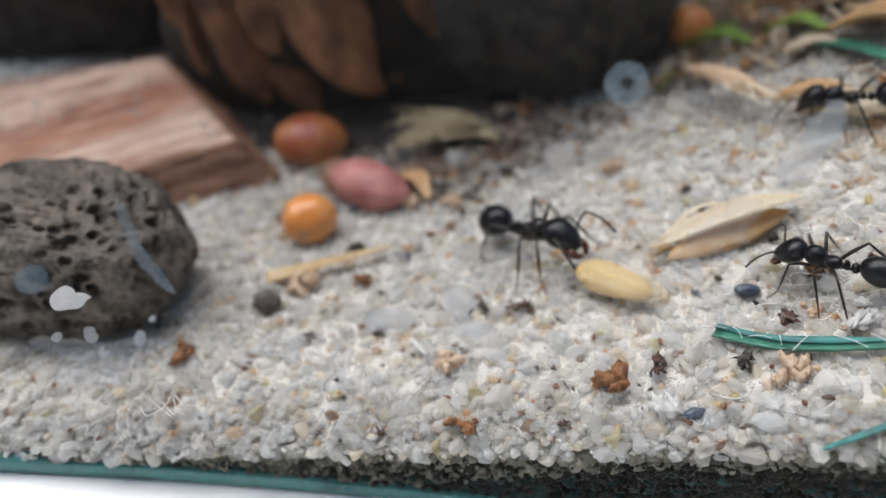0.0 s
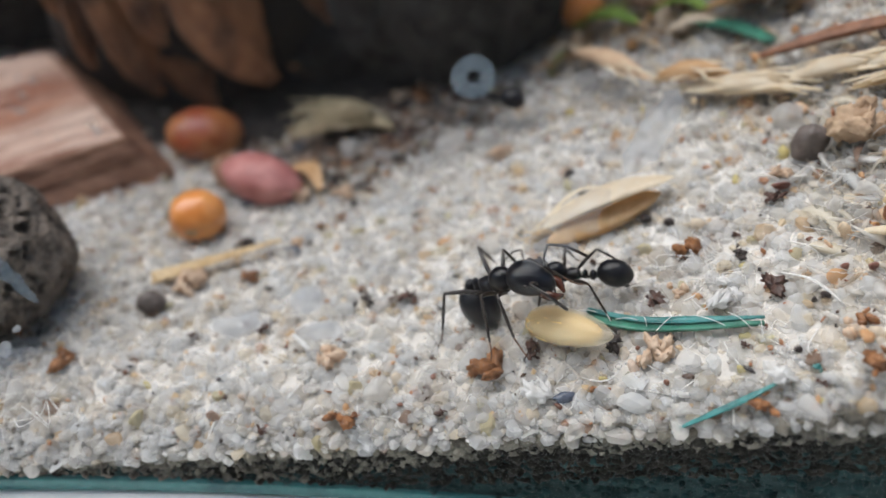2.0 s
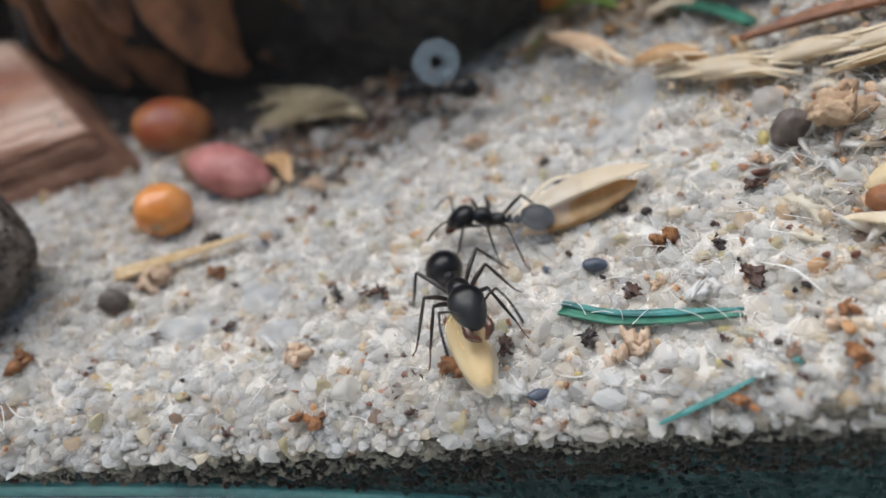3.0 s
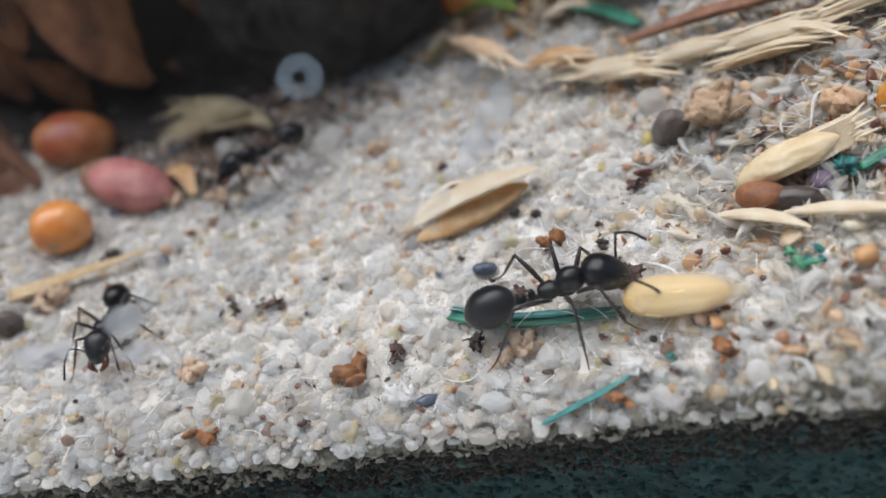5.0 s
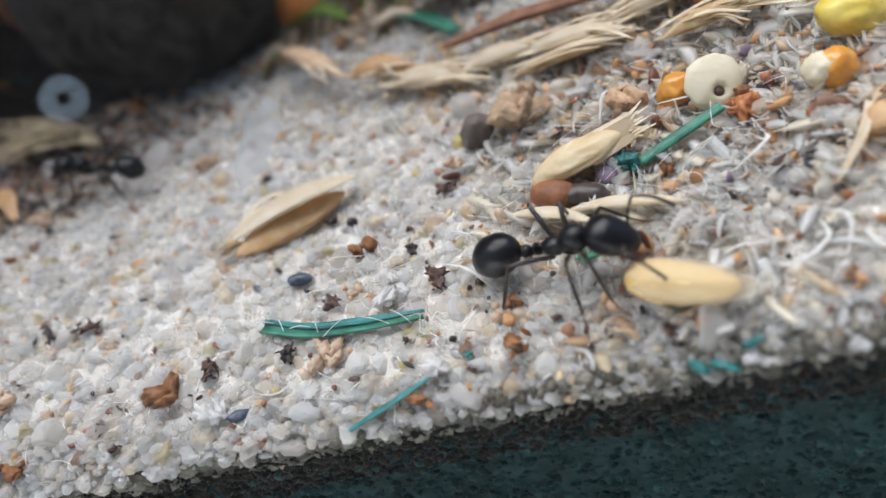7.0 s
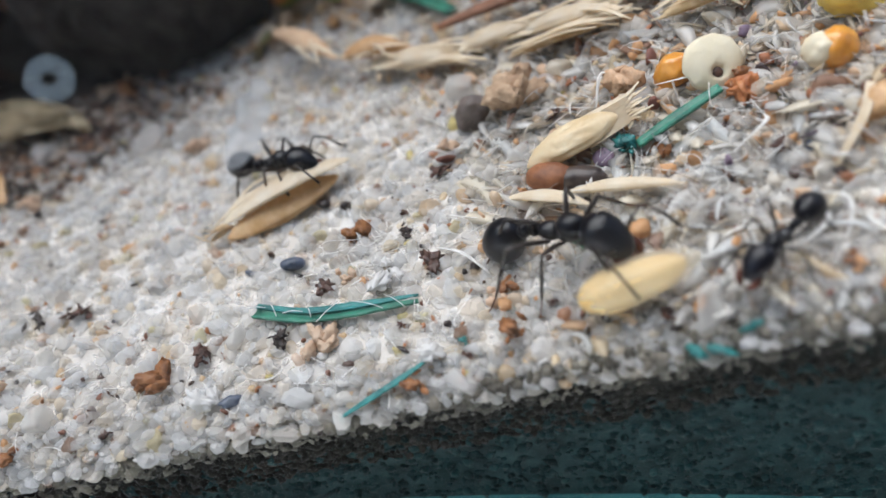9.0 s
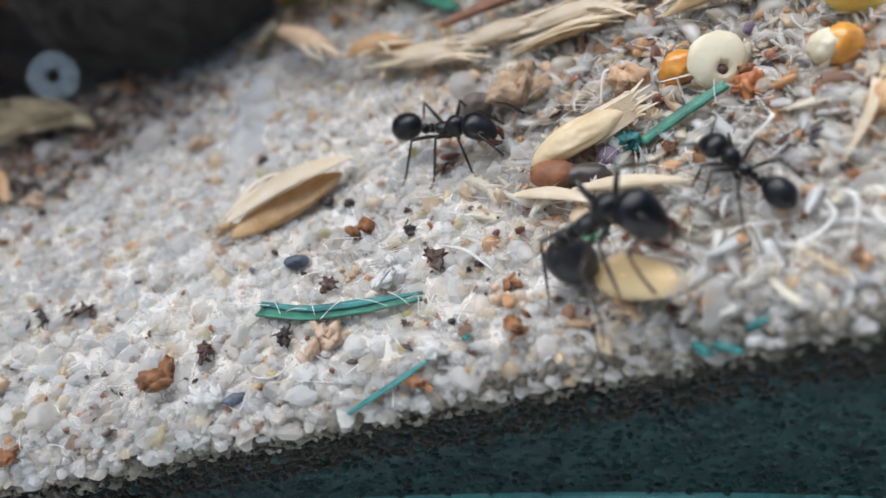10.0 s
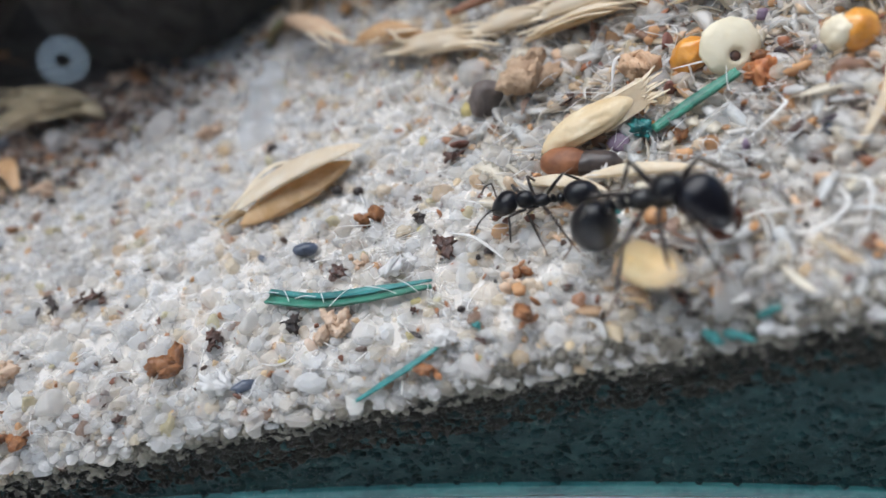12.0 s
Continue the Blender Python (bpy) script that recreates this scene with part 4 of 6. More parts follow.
DARK = [(1.8, 31.5, 0.71), (13.0, 24.0, 0.71), (-5.0, 38.6, 0.83), (21.9, 22.7, 0.25), (19.9, 26.8, 0.43), (14.4, 37.3, 0.30), (14.6, 35.2, 0.32), (16.9, 31.2, 0.32), (17.8, 30.4, 0.29), (20.3, 25.4, 0.13), (19.9, 20.7, 0.19), (25.4, 18.5, 0.13), (5.2, 37.9, 0.20), (-10.6, 43.1, 0.23), (27.4, 15.6, 0.29), (24.5, 17.4, 0.45), (-5.9, 24.7, 0.17), (-14.0, 25.2, 0.21), (13.6, 19.5, 0.12), (34.8, 17.4, 0.27), (33.2, 21.7, 0.28)]
BROWN = [(3.8, 30.8, 0.74), (9.4, 25.0, 0.73), (15.6, 25.8, 0.66), (4.3, 24.6, 0.36), (4.7, 23.4, 0.36), (-7.8, 31.3, 0.41), (-3.8, 30.9, 0.46), (0.3, 24.0, 0.35), (-3.9, 24.7, 0.36), (20.4, 24.2, 0.70), (20.2, 28.0, 0.30), (24.1, 19.1, 0.35), (20.1, 18.4, 0.26), (27.5, 16.2, 0.45), (5.5, 47.6, 0.92), (22.7, 29.1, 0.64), (33.7, 18.4, 0.41), (34.0, 19.8, 0.65), (-4.6, 46.2, 0.59), (20.2, 19.0, 0.32), (18.2, 21.7, 0.30), (29.9, 23.3, 0.51), (28.4, 28.7, 0.65)]
ORANGE = [(7.3, 24.3, 1.08), (11.6, 22.2, 0.28), (10.6, 24.7, 0.19), (17.8, 28.0, 0.91), (22.6, 21.1, 0.48), (22.5, 19.2, 0.77), (18.0, 19.3, 0.54), (6.7, 57.5, 0.93), (8.8, 56.0, 0.77), (7.2, 53.1, 0.96), (30.7, 23.1, 0.62), (34.5, 23.5, 1.01), (-4.8, 35.6, 0.60), (0.4, 24.3, 0.67), (34.9, 24.6, 0.54), (34.8, 22.1, 0.52), (-14.5, 30.7, 0.91), (33.7, 22.5, 0.44)]
PEACH = [(14.7, 22.9, 0.73), (-8.3, 35.6, 0.94), (-0.4, 27.9, 0.74), (23.6, 30.6, 0.49), (1.0, 42.2, 0.74), (22.0, 20.7, 0.41), (14.0, 22.6, 0.4), (27.4, 27.0, 0.54), (16.7, 25.7, 0.4), (7.8, 54.6, 1.0), (5.7, 53.4, 0.79), (11.2, 41.8, 0.60)]
OLIVE = [(1.6, 37.6, 0.8), (0.8, 25.9, 0.55), (-10.1, 26.4, 0.69), (16.2, 29.2, 0.5), (22.0, 25.6, 0.44), (-21.0, 27.3, 0.71), (-6.0, 27.0, 0.44), (15.8, 31.4, 0.29), (-1.2, 23.7, 0.54), (16.9, 26.2, 0.45), (6.9, 22.4, 0.8)]
SLATE = [(10.3, 22.2, 0.5), (34.9, 19.2, 0.40), (34.8, 28.3, 0.32), (12.4, 29.0, 0.26), (-2.4, 37.3, 0.47), (-5.3, 43.2, 0.64), (-2.0, 49.5, 0.71), (8.9, 22.8, 0.31)]
CLEAR = [(28.7, 15.4, 0.99), (8.1, 44.0, 1.24), (10.9, 43.2, 1.23), (1.6, 47.1, 1.20), (2.0, 25.1, 0.95), (11.2, 25.2, 0.75), (3.9, 45.6, 0.97), (26.1, 20.8, 0.43), (25.8, 34.1, 1.0), (21.7, 36.9, 0.81), (28.6, 23.5, 0.51), (30.3, 13.8, 0.56), (19.6, 18.3, 0.70), (28.5, 31.4, 0.74), (-16.3, 28.6, 0.89), (-8.8, 52.9, 0.88), (8.0, 30.7, 0.75)]


def crumbs():
    for i, (x, y, r) in enumerate(DARK):
        if r < 0.34:
            thing("speck", blob(on_sand(x, y, r * 0.6), (r, r * 0.85, r * 0.8), 0.25, 2, i, 2), M_DARKBIT, "tiny black speck on the sand", "speck", group="black specks")
        else:
            thing("crumb", ragged(on_sand(x, y, r * 0.4), r * 1.15, 20 + i), M_DARKBIT, "ragged black plant crumb on the sand", "crumb", group="dark crumbs")
    for i, (x, y, r) in enumerate(BROWN):
        thing("crumb", ragged(on_sand(x, y, r * 0.4), r * 1.2, 60 + i), M_BROWN, "ragged reddish brown crumb on the sand", "crumb", group="brown crumbs")
    for i, (x, y, r) in enumerate(ORANGE):
        thing("crumb", flake(on_sand(x, y, r * 0.4), r, 120 + i, 0.7, 4, 0.5), M_ORANGE, "orange brown husk crumb on the sand", "crumb", group="orange crumbs")
    for i, (x, y, r) in enumerate(PEACH):
        thing("crumb", flake(on_sand(x, y, r * 0.4), r * 0.95, 170 + i, 1.0, 10, 0.6), M_PEACH, "pale peach mealy crumb on the sand", "crumb", group="pale crumbs")
    for i, (x, y, r) in enumerate(OLIVE):
        V, F = grains([on_sand(x, y, -0.1)], [r * 0.8], 210 + i, 4)
        thing("sand_grain", (V, F.tolist()), M_OLIVE, "large yellowish olive sand grain", "grain", group="coloured grains")
    for i, (x, y, r) in enumerate(SLATE):
        thing("chip", blob(on_sand(x, y, r * 0.3), (r, r * 0.6, r * 0.45), 0.3, 1.6, 240 + i, 3, turn(0, 0, 40 * i)), M_SLATE, "slate blue grey chip on the sand", "chip", group="slate chips")
    for i, (x, y, r) in enumerate(CLEAR):
        V, F = grains([on_sand(x, y, 0.05)], [r], 260 + i, 4)
        thing("sand_grain", (V, F.tolist()), M_CLEAR, "large clear rounded quartz grain", "grain", group="large clear grains")


def left_side():
    # millet grains and the pink seed before the cone
    m = holder("millet_grain", on_sand(-8.2, 41.0, 0), "round amber millet grain on the sand", "seed", "millet grains")
    part("grain_body", blob((0, 0, 1.3), (1.75, 1.65, 1.6), 0.05, 1.2, 1, 4), M_MILLET, m)
    part("grain_scar", blob((-0.2, -1.5, 1.2), (0.42, 0.2, 0.38), 0.2, 2, 2, 3), M_TAN, m, "small brown scar")
    thing("millet_grain", blob(on_sand(-8.9, 51.6, 1.5), (2.75, 2.2, 1.85), 0.05, 1.2, 3, 4, turn(0, 5, -8)), M_REDMILLET, "oval red orange millet grain beside the cone", "seed", group="millet grains")
    p = holder("pink_seed", on_sand(-4.4, 44.3, 0), "dull pink seed with a torn pale end", "seed")
    part("seed_body", blob((0, 0, 1.2), (2.9, 1.75, 1.6), 0.08, 1.3, 5, 4, turn(0, 8, -28)), M_PINK, p)
    part("coat", blob((-0.9, 0.9, 0.95), (2.7, 1.6, 1.35), 0.1, 1.3, 6, 4, turn(0, 8, -28)), M_SEEDCOAT, p, "brown papery seed coat")
    part("torn_end", flake((2.5, -1.3, 0.8), 0.75, 301, 0.8, 4), M_PEACH, p, "torn pale seed coat")
    thing("seed_coat", strip([on_sand(-2.8, 46.4, 0.2), on_sand(-1.2, 44.6, 0.9), on_sand(-0.6, 42.8, 0.3)], [0.3, 0.7, 0.2], 0.15, curl=0.5), M_TAN, "curved brown seed coat beside the pink seed", "husk")
    thing("pebble", blob(on_sand(-10.3, 34.2, 0.4), (0.8, 0.7, 0.7), 0.14, 1.4, 8, 4), M_PEBBLE, "small rounded brown pebble on the sand", "pebble")
    thing("straw", strip([on_sand(-10.6, 36.3, 0.3), on_sand(-7.0, 36.9, 0.6), on_sand(-3.0, 37.7, 0.7)], [0.5, 0.36, 0.08], 0.14, curl=0.4), M_STRAW, "split piece of pale yellow straw on the sand", "straw")
    o = on_sand(4.2, 48.4, 0)
    t = holder("grass_tuft", o, "pale olive frayed grass tuft beside the rock", "tuft")
    V, F = lens(2.0, 0.42, 0.38, 9, 4, 0.2)
    part("husk", (align(V, (0.6, -0.5, 0.7), (-0.9, 0.9, 1.1)), F), M_TUFT, t)
    g = np.random.default_rng(77)
    for i in range(74):
        root = np.array((-0.9, 0.9, 1.0)) + g.normal(size=3) * np.array((0.3, 0.3, 0.22))
        fan = g.uniform(-1, 1)
        d = np.array((-0.93 + 0.08 * fan, 0.3 + 0.33 * fan, 0.04 * fan))
        L = g.uniform(3.2, 6.8)
        bend = g.normal(size=3) * np.array((0.45, 0.45, 0.25))
        V, F = strip([root, root + d * L * 0.5 + bend + np.array((0, 0, 0.45)), root + d * L + bend * 0.4 + np.array((0, 0, -0.3))], [0.1, 0.05 + 0.1 * g.random(), 0.02], 0.05, 10, 0.4)
        part("blade", (V, F), M_TUFT, t)
    thing("awn", tube(curve([on_sand(-8.6, 42.4, 1.6), on_sand(-9.2, 45.4, 1.7), on_sand(-8.4, 47.6, 1.2), on_sand(-6.6, 49.4, 0.9)], 24), [0.05, 0.07, 0.06, 0.04], 6), M_PALE, "thin curved pale awn above the amber grain", "awn")
    g = np.random.default_rng(61)
    c = np.array([np.array((-13.4, 49.2, 8.1)) * (1 - a) * (1 - b) + np.array((-21.7, 63.5, 8.7)) * (1 - a) * b + np.array((-43, 60.5, 8.5)) * a * b + np.array((-31.5, 42.0, 8.5)) * a * (1 - b) for a, b in g.uniform(0.06, 0.8, (26, 2))])
    V, F = grains(c, g.uniform(0.14, 0.4, 26), 62)
    tagged(fast_mesh("strewn_grains", V, F, M_GRAIN), "few sand grains strewn on the wood", "sand", kind="stuff")
    thing("splinter", tube([on_sand(-2.2, 29.8, 0.4), on_sand(-1.4, 28.6, 0.3)], [0.14, 0.2], 6, 0.5), M_FUZZ, "short white splinter on the sand", "splinter")
    for i, (x, y, r, n) in enumerate(((-7.6, 46.6, 1.6, 16), (-17.8, 28.0, 1.8, 26), (2.2, 50.0, 1.6, 12), (-3.0, 48.0, 1.8, 14))):
        thing("fibre_tangle", tangle(on_sand(x, y, 0.4), (r, r, 0.5), n, 0.055, 320 + i), M_FUZZ, "loose tangle of fine white fibres", "fibres", group="fibre tangles")


def husk(p0, p1, w, h, m, label, lift=(0.5, 0.5), roll=0, seed=0, bow=0.0, fray=0, dent=0.4, name="husk"):
    """A husk on the sand; fray: the number of loose strands that split off along it."""
    a, b = on_sand(*p0, lift[0]), on_sand(*p1, lift[1])
    L = float(np.linalg.norm(b - a))
    V, F = lens(L, w * (0.7 if fray else 1), h, 11, seed, bow, dent=dent)
    if not fray:
        return thing(name, (align(V, a, b, roll), F), m, label, "husk", group="husks")
    o = on_sand(*((np.array(p0) + np.array(p1)) / 2))
    ob = holder(name, o, label, "husk", "husks")
    part("husk_body", (align(V, a - o, b - o, roll), F), m, ob)
    g = np.random.default_rng(seed)
    d = (b - a) / L
    side = np.cross(d, (0, 0, 1))
    for i in range(fray * 2):
        s0, s1 = g.uniform(-0.1, 0.5), g.uniform(0.75, 1.3)
        q0, q1 = g.normal() * 0.45 * w, g.normal() * 0.9 * w
        z = g.uniform(0, 0.5)
        pts = [a - o + d * L * s0 + side * q0 + np.array((0, 0, z)), a - o + d * L * (s0 + s1) / 2 + side * (q0 + q1) / 2 + np.array((0, 0, z + g.uniform(0, 0.5))), a - o + d * L * s1 + side * q1 + np.array((0, 0, z + g.uniform(-0.4, 0.4)))]
        V, F = strip(pts, [0.06, 0.06 + 0.2 * g.random(), 0.03], 0.05, 9, 0.5)
        part("strand", (V, F), M_PALE, ob)
    return ob


def right_side():
    # the opened oat husk on the open sand
    o = on_sand(15, 32.3, 0)
    h = holder("oat_husk", o, "opened pale oat husk lying on the sand", "husk", "husks")
    V, F = lens(7.6, 1.05, 0.35, 13, 2, 0.5, tip=1.9, dent=0.5)
    part("outer_husk", (align(V, on_sand(11.7, 32.5, 0.75) - o, on_sand(18.6, 32.5, 1.15) - o, -14), F), M_PALE, h, "pale upper shell")
    V, F = lens(6.6, 0.85, 0.3, 11, 5, 0.2, tip=1.9, dent=0.5)
    part("inner_husk", (align(V, on_sand(11.8, 31.75, 0.4) - o, on_sand(17.9, 32.15, 0.75) - o, 28), F), M_AMBERHUSK, h, "amber lower shell")
    g = np.random.default_rng(53)
    a, b = on_sand(11.9, 32.3, 0.75) - o, on_sand(18.4, 32.6, 1.3) - o
    for i in range(8):
        q = g.normal() * 0.42
        s0, s1 = g.uniform(-0.16, 0.2), g.uniform(0.6, 1.02)
        side = np.array((0.05, q, 0.25 - 0.2 * abs(q)))
        V, F = strip([a + (b - a) * s0 + side * 0.5, a + (b - a) * (s0 + s1) / 2 + side + np.array((0, 0, 0.42)), a + (b - a) * s1 + side * 0.4 + np.array((0, 0, 0.12))], [0.03, 0.06 + 0.1 * g.random(), 0.03], 0.05, 10, 0.4)
        part("strand", (V, F), M_PALE if i % 4 else M_AMBERHUSK, h)
    part("awns", frays(on_sand(12.2, 32.2, 0.6) - o, (-1, -0.15, -0.1), 9, 1.6, 0.16, 0.05, 41), M_STRAW, h)
    # the cream husk with a frayed end, and the brown seed under it
    o = on_sand(28.5, 26.3, 0)
    h = holder("oat_husk", o, "plump cream husk with a frayed end among the chaff", "husk", "husks")
    a, b = on_sand(25.5, 25.9, 0.75) - o, on_sand(29.9, 25.1, 1.45) - o
    V, F = lens(4.7, 0.8, 0.6, 17, 7, 0.15, 4, 2.4, 0.2)
    part("husk_body", (align(V, a, b, 10), F), M_CREAM, h)
    for i in range(16):
        q = (i - 7.5) / 7.5
        side = np.array((0.1, 0.62, 0.3)) * q
        V, F = strip([a * 0.35 + b * 0.65 + side, b + side * 0.9 + np.array((0.1, 0, 0.1)), b + (b - a) * 0.06 * (i * 7 % 5) + side * 1.25 + np.array((0, 0, 0.12 * (i % 3)))], [0.16, 0.13, 0.02], 0.05, 9, 0.3)
        part("frayed_strand", (V, F), M_PALE, h)
    s = holder("brown_seed", on_sand(26.9, 24.2, -0.15), "glossy red brown seed with a dark back", "seed")
    part("seed_body", blob((-0.6, 0.5, 0.6), (1.1, 0.75, 0.65), 0.06, 1.2, 9, 4, turn(0, -8, -30)), M_REDSEED, s)
    part("dark_coat", blob((0.55, -0.25, 0.75), (1.25, 0.62, 0.55), 0.1, 1.2, 10, 4, turn(0, -6, -30)), M_SLATEBROWN, s, "dark grey brown coat")
    husk((24.2, 25.1), (26.9, 21.8), 0.55, 0.28, M_PALE, "narrow pale husk lying on the chaff", (0.5, 0.9), -15, 11, 0.3)
    husk((26.4, 23.5), (30.2, 20.3), 0.34, 0.22, M_PALE, "narrow cream husk lying on the chaff", (0.6, 0.9), 10, 12, 0.25)
    # green and teal blades
    o = on_sand(16, 24.5, 0)
    gs = holder("green_strip", o, "flat green strip of dyed straw on the sand", "plant strip", "green blades")
    pts = [on_sand(12.3, 25.9, 0.4) - o, on_sand(14.3, 24.4, 0.35) - o, on_sand(16.4, 23.35, 0.4) - o, on_sand(19.1, 22.25, 0.4) - o]
    part("blade", strip(pts, [0.4, 0.36, 0.28, 0.07], 0.16, curl=0.3), M_GREEN, gs)
    part("folded_edge", strip([q + np.array((0.1, 0.22, 0.14)) for q in pts], [0.12, 0.16, 0.2, 0.05], 0.1, curl=0.4), M_TEALBIT, gs, "bluish teal folded edge")
    g = np.random.default_rng(41)
    for i in range(7):
        q = np.array(pts[i % 3]) * (1 - 0.13 * i) + np.array(pts[i % 3 + 1]) * 0.13 * i + np.array((0, 0, 0.3))
        d = np.array((g.normal() * 0.5, g.normal() * 0.4, 0.1))
        part("fibre", tube(curve([q - d, q + np.array((0, 0, 0.12)), q + d], 8), 0.025, 4), M_FUZZ, gs, "fine white fibre")
    thing("green_strip", strip([on_sand(14.5, 19.45, 0.35), on_sand(15.9, 19.35, 0.5), on_sand(17.3, 19.35, 0.5), on_sand(18.7, 19.5, 0.45)], [0.04, 0.13, 0.14, 0.04], 0.1, curl=0.4), M_TEALBIT, "thin curved teal straw strip on the sand", "plant strip", group="green blades")
    thing("green_strip", strip([on_sand(30.0, 23.7, 0.5), on_sand(31.6, 23.6, 0.8), on_sand(33.6, 23.6, 0.9)], [0.2, 0.26, 0.2], 0.2, curl=0.5), M_GREEN, "dark green blade sticking out of the chaff", "plant strip", group="green blades")
    thing("teal_scrap", join(flake(on_sand(29.6, 24.2, 0.6), 0.6, 401, 0.9, 7, 0.9), flake(on_sand(29.1, 24.5, 0.4), 0.45, 402, 0.9, 5, 0.9)), M_TEALBIT, "crumpled teal plant scrap among the husks", "scrap", group="teal scraps")
    for i, (x, y, r) in enumerate(((20.2, 19.6, 0.38), (22.4, 19.9, 0.2), (27.0, 20.6, 0.6), (26.4, 21.4, 0.4), (28.0, 14.6, 0.8), (29.9, 13.9, 0.7))):
        thing("teal_scrap", flake(on_sand(x, y, r * 0.4), r, 410 + i, 0.5, 3, 0.5), M_TEALBIT, "small teal green scrap in the sand", "scrap", group="teal scraps")
    thing("green_scrap", ragged(on_sand(26.1, 20.8, 0.4), 0.95, 488, 4), M_BRIGHTGREEN, "bright green translucent plant scrap on the sand", "scrap")
    thing("slate_seed", blob(on_sand(14.5, 28.0, 0.3), (0.62, 0.36, 0.34), 0.08, 1.2, 420, 4, turn(0, 0, -12)), M_SLATE, "small slate blue seed on the sand", "seed")
    # corn pieces
    o = on_sand(33.9, 24.9, -0.25)
    c = holder("corn_slice", o, "round white corn slice with a brown pit", "corn", "corn pieces")
    V, F = blob((0, 0, 0), (1.32, 1.25, 0.42), 0.09, 2.0, 430, 4)
    pit = np.hypot(V[:, 0] - 0.15, V[:, 1] + 0.45) < 0.28
    V[pit & (V[:, 2] > 0), 2] -= 0.3
    R = turn(50, 0, -18)
    part("slice", (V @ R.T + np.array((0, 0, 1.5)), F), M_CORNWHITE, c)
    part("pit", (blob((0.15, -0.45, 0.2), (0.24, 0.24, 0.12), 0.1, 1, 431, 2)[0] @ R.T + np.array((0, 0, 1.5)), ico(2)[1]), M_BROWN, c, "brown pit")
    thing("corn_piece", blob(on_sand(33.0, 26.3, 0.6), (0.9, 0.8, 1.0), 0.15, 1.4, 432, 4, turn(20, 0, 10)), M_CORNORANGE, "broken orange corn piece behind the white slice", "corn", group="corn pieces")
    k = holder("corn_kernel", on_sand(37.5, 22.2, -0.1), "orange corn kernel with a pale side", "corn", "corn pieces")
    part("kernel", blob((0.15, 0, 0.8), (1.0, 0.88, 0.9), 0.14, 1.6, 433, 4, turn(10, 10, 20)), M_CORNORANGE, k)
    part("pale_side", blob((-0.45, 0.15, 0.8), (0.66, 0.72, 0.76), 0.16, 1.8, 434, 4), M_CORNWHITE, k, "pale mealy side")
    thing("corn_piece", blob(on_sand(39.6, 24.0, 0.8), (1.6, 1.1, 1.0), 0.15, 1.4, 435, 4, turn(0, 0, -15)), M_YELLOW, "yellow corn piece among the chaff", "corn", group="corn pieces")
    thing("bran_lump", flake(on_sand(34.5, 23.2, 0.4), 0.9, 436, 0.9, 6, 0.5), M_BRAN, "orange brown bran lump beside the blade", "lump")
    thing("straw", strip([on_sand(37.0, 19.4, 1.2), on_sand(36.0, 18.3, 1.2), on_sand(34.8, 17.6, 0.2)], [0.16, 0.2, 0.08], 0.12, curl=0.3), M_PALE, "curved pale straw leaning on the chaff", "straw")
    thing("corn_piece", blob(on_sand(37.3, 18.6, 0.6), (1.0, 0.8, 0.8), 0.2, 1.5, 437, 3), M_TAN, "golden brown corn husk piece", "corn", group="corn pieces")
    # clod and nut
    thing("clod", flake(on_sand(27.3, 30.9, 0.6), 1.9, 440, 0.9, 11, 0.5), M_CLOD, "tan crumbly clod of meal on the sand", "clod")
    thing("nut_piece", blob(on_sand(25.1, 31.3, 0.7), (0.9, 0.75, 1.15), 0.15, 1.5, 441, 4), M_PEBBLE, "dark brown nut piece beside the clod", "nut")
    # white curls and fibre tangles
    for i, pts in enumerate((((30.9, 16.8, 0.3), (31.8, 15.6, 0.5), (33.0, 15.6, 0.8), (33.4, 16.6, 0.5)), ((33.4, 17.2, 0.5), (33.9, 15.8, 0.9), (33.2, 14.6, 0.3)), ((20.7, 24.4, 0.6), (21.5, 23.2, 0.8), (22.3, 21.9, 0.2)), ((29.9, 17.6, 0.3), (30.9, 17.2, 0.7), (30.9, 16.1, 0.3)), ((29.6, 27.0, 0.7), (30.3, 28.0, 1.5), (31.2, 27.0, 0.8)), ((31.8, 25.8, 1.1), (33.0, 24.8, 1.3), (34.2, 24.4, 1.0)), ((32.4, 20.6, 0.6), (33.6, 20.6, 1.2), (34.2, 21.4, 0.6)))):
        thing("white_curl", tube(curve([on_sand(*p) for p in pts], 30), [0.04, 0.09, 0.1, 0.04], 8, 0.5), M_FUZZ, "curled white root fibre on the sand", "fibre", group="white curls")
    for i, (x, y, r, n) in enumerate(((18.2, 24.9, 1.1, 26), (17.9, 27.3, 0.9, 18), (19.2, 26.4, 1.1, 16), (21.6, 29.5, 1.0, 14), (19.2, 20.6, 0.9, 14), (32.0, 20.2, 1.5, 30), (31.2, 18.4, 1.4, 26), (33.6, 20.6, 1.2, 22), (9.6, 22.6, 0.8, 12), (35.0, 21.6, 1.4, 20))):
        thing("fibre_tangle", tangle(on_sand(x, y, 0.25), (r, r, 0.25), int(n * 0.6), 0.045, 460 + i), M_FUZZ, "loose tangle of fine white fibres", "fibres", group="fibre tangles")
    thing("tissue_scrap", flake(on_sand(18.3, 24.5, 0.4), 0.8, 480, 0.5, 4, 0.8), M_FUZZ, "torn white tissue scrap in the sand", "scrap", group="tissue scraps")
    thing("tissue_scrap", flake(on_sand(19.0, 20.0, 0.3), 0.75, 481, 0.5, 4, 0.8), M_FUZZ, "torn white tissue scrap in the sand", "scrap", group="tissue scraps")
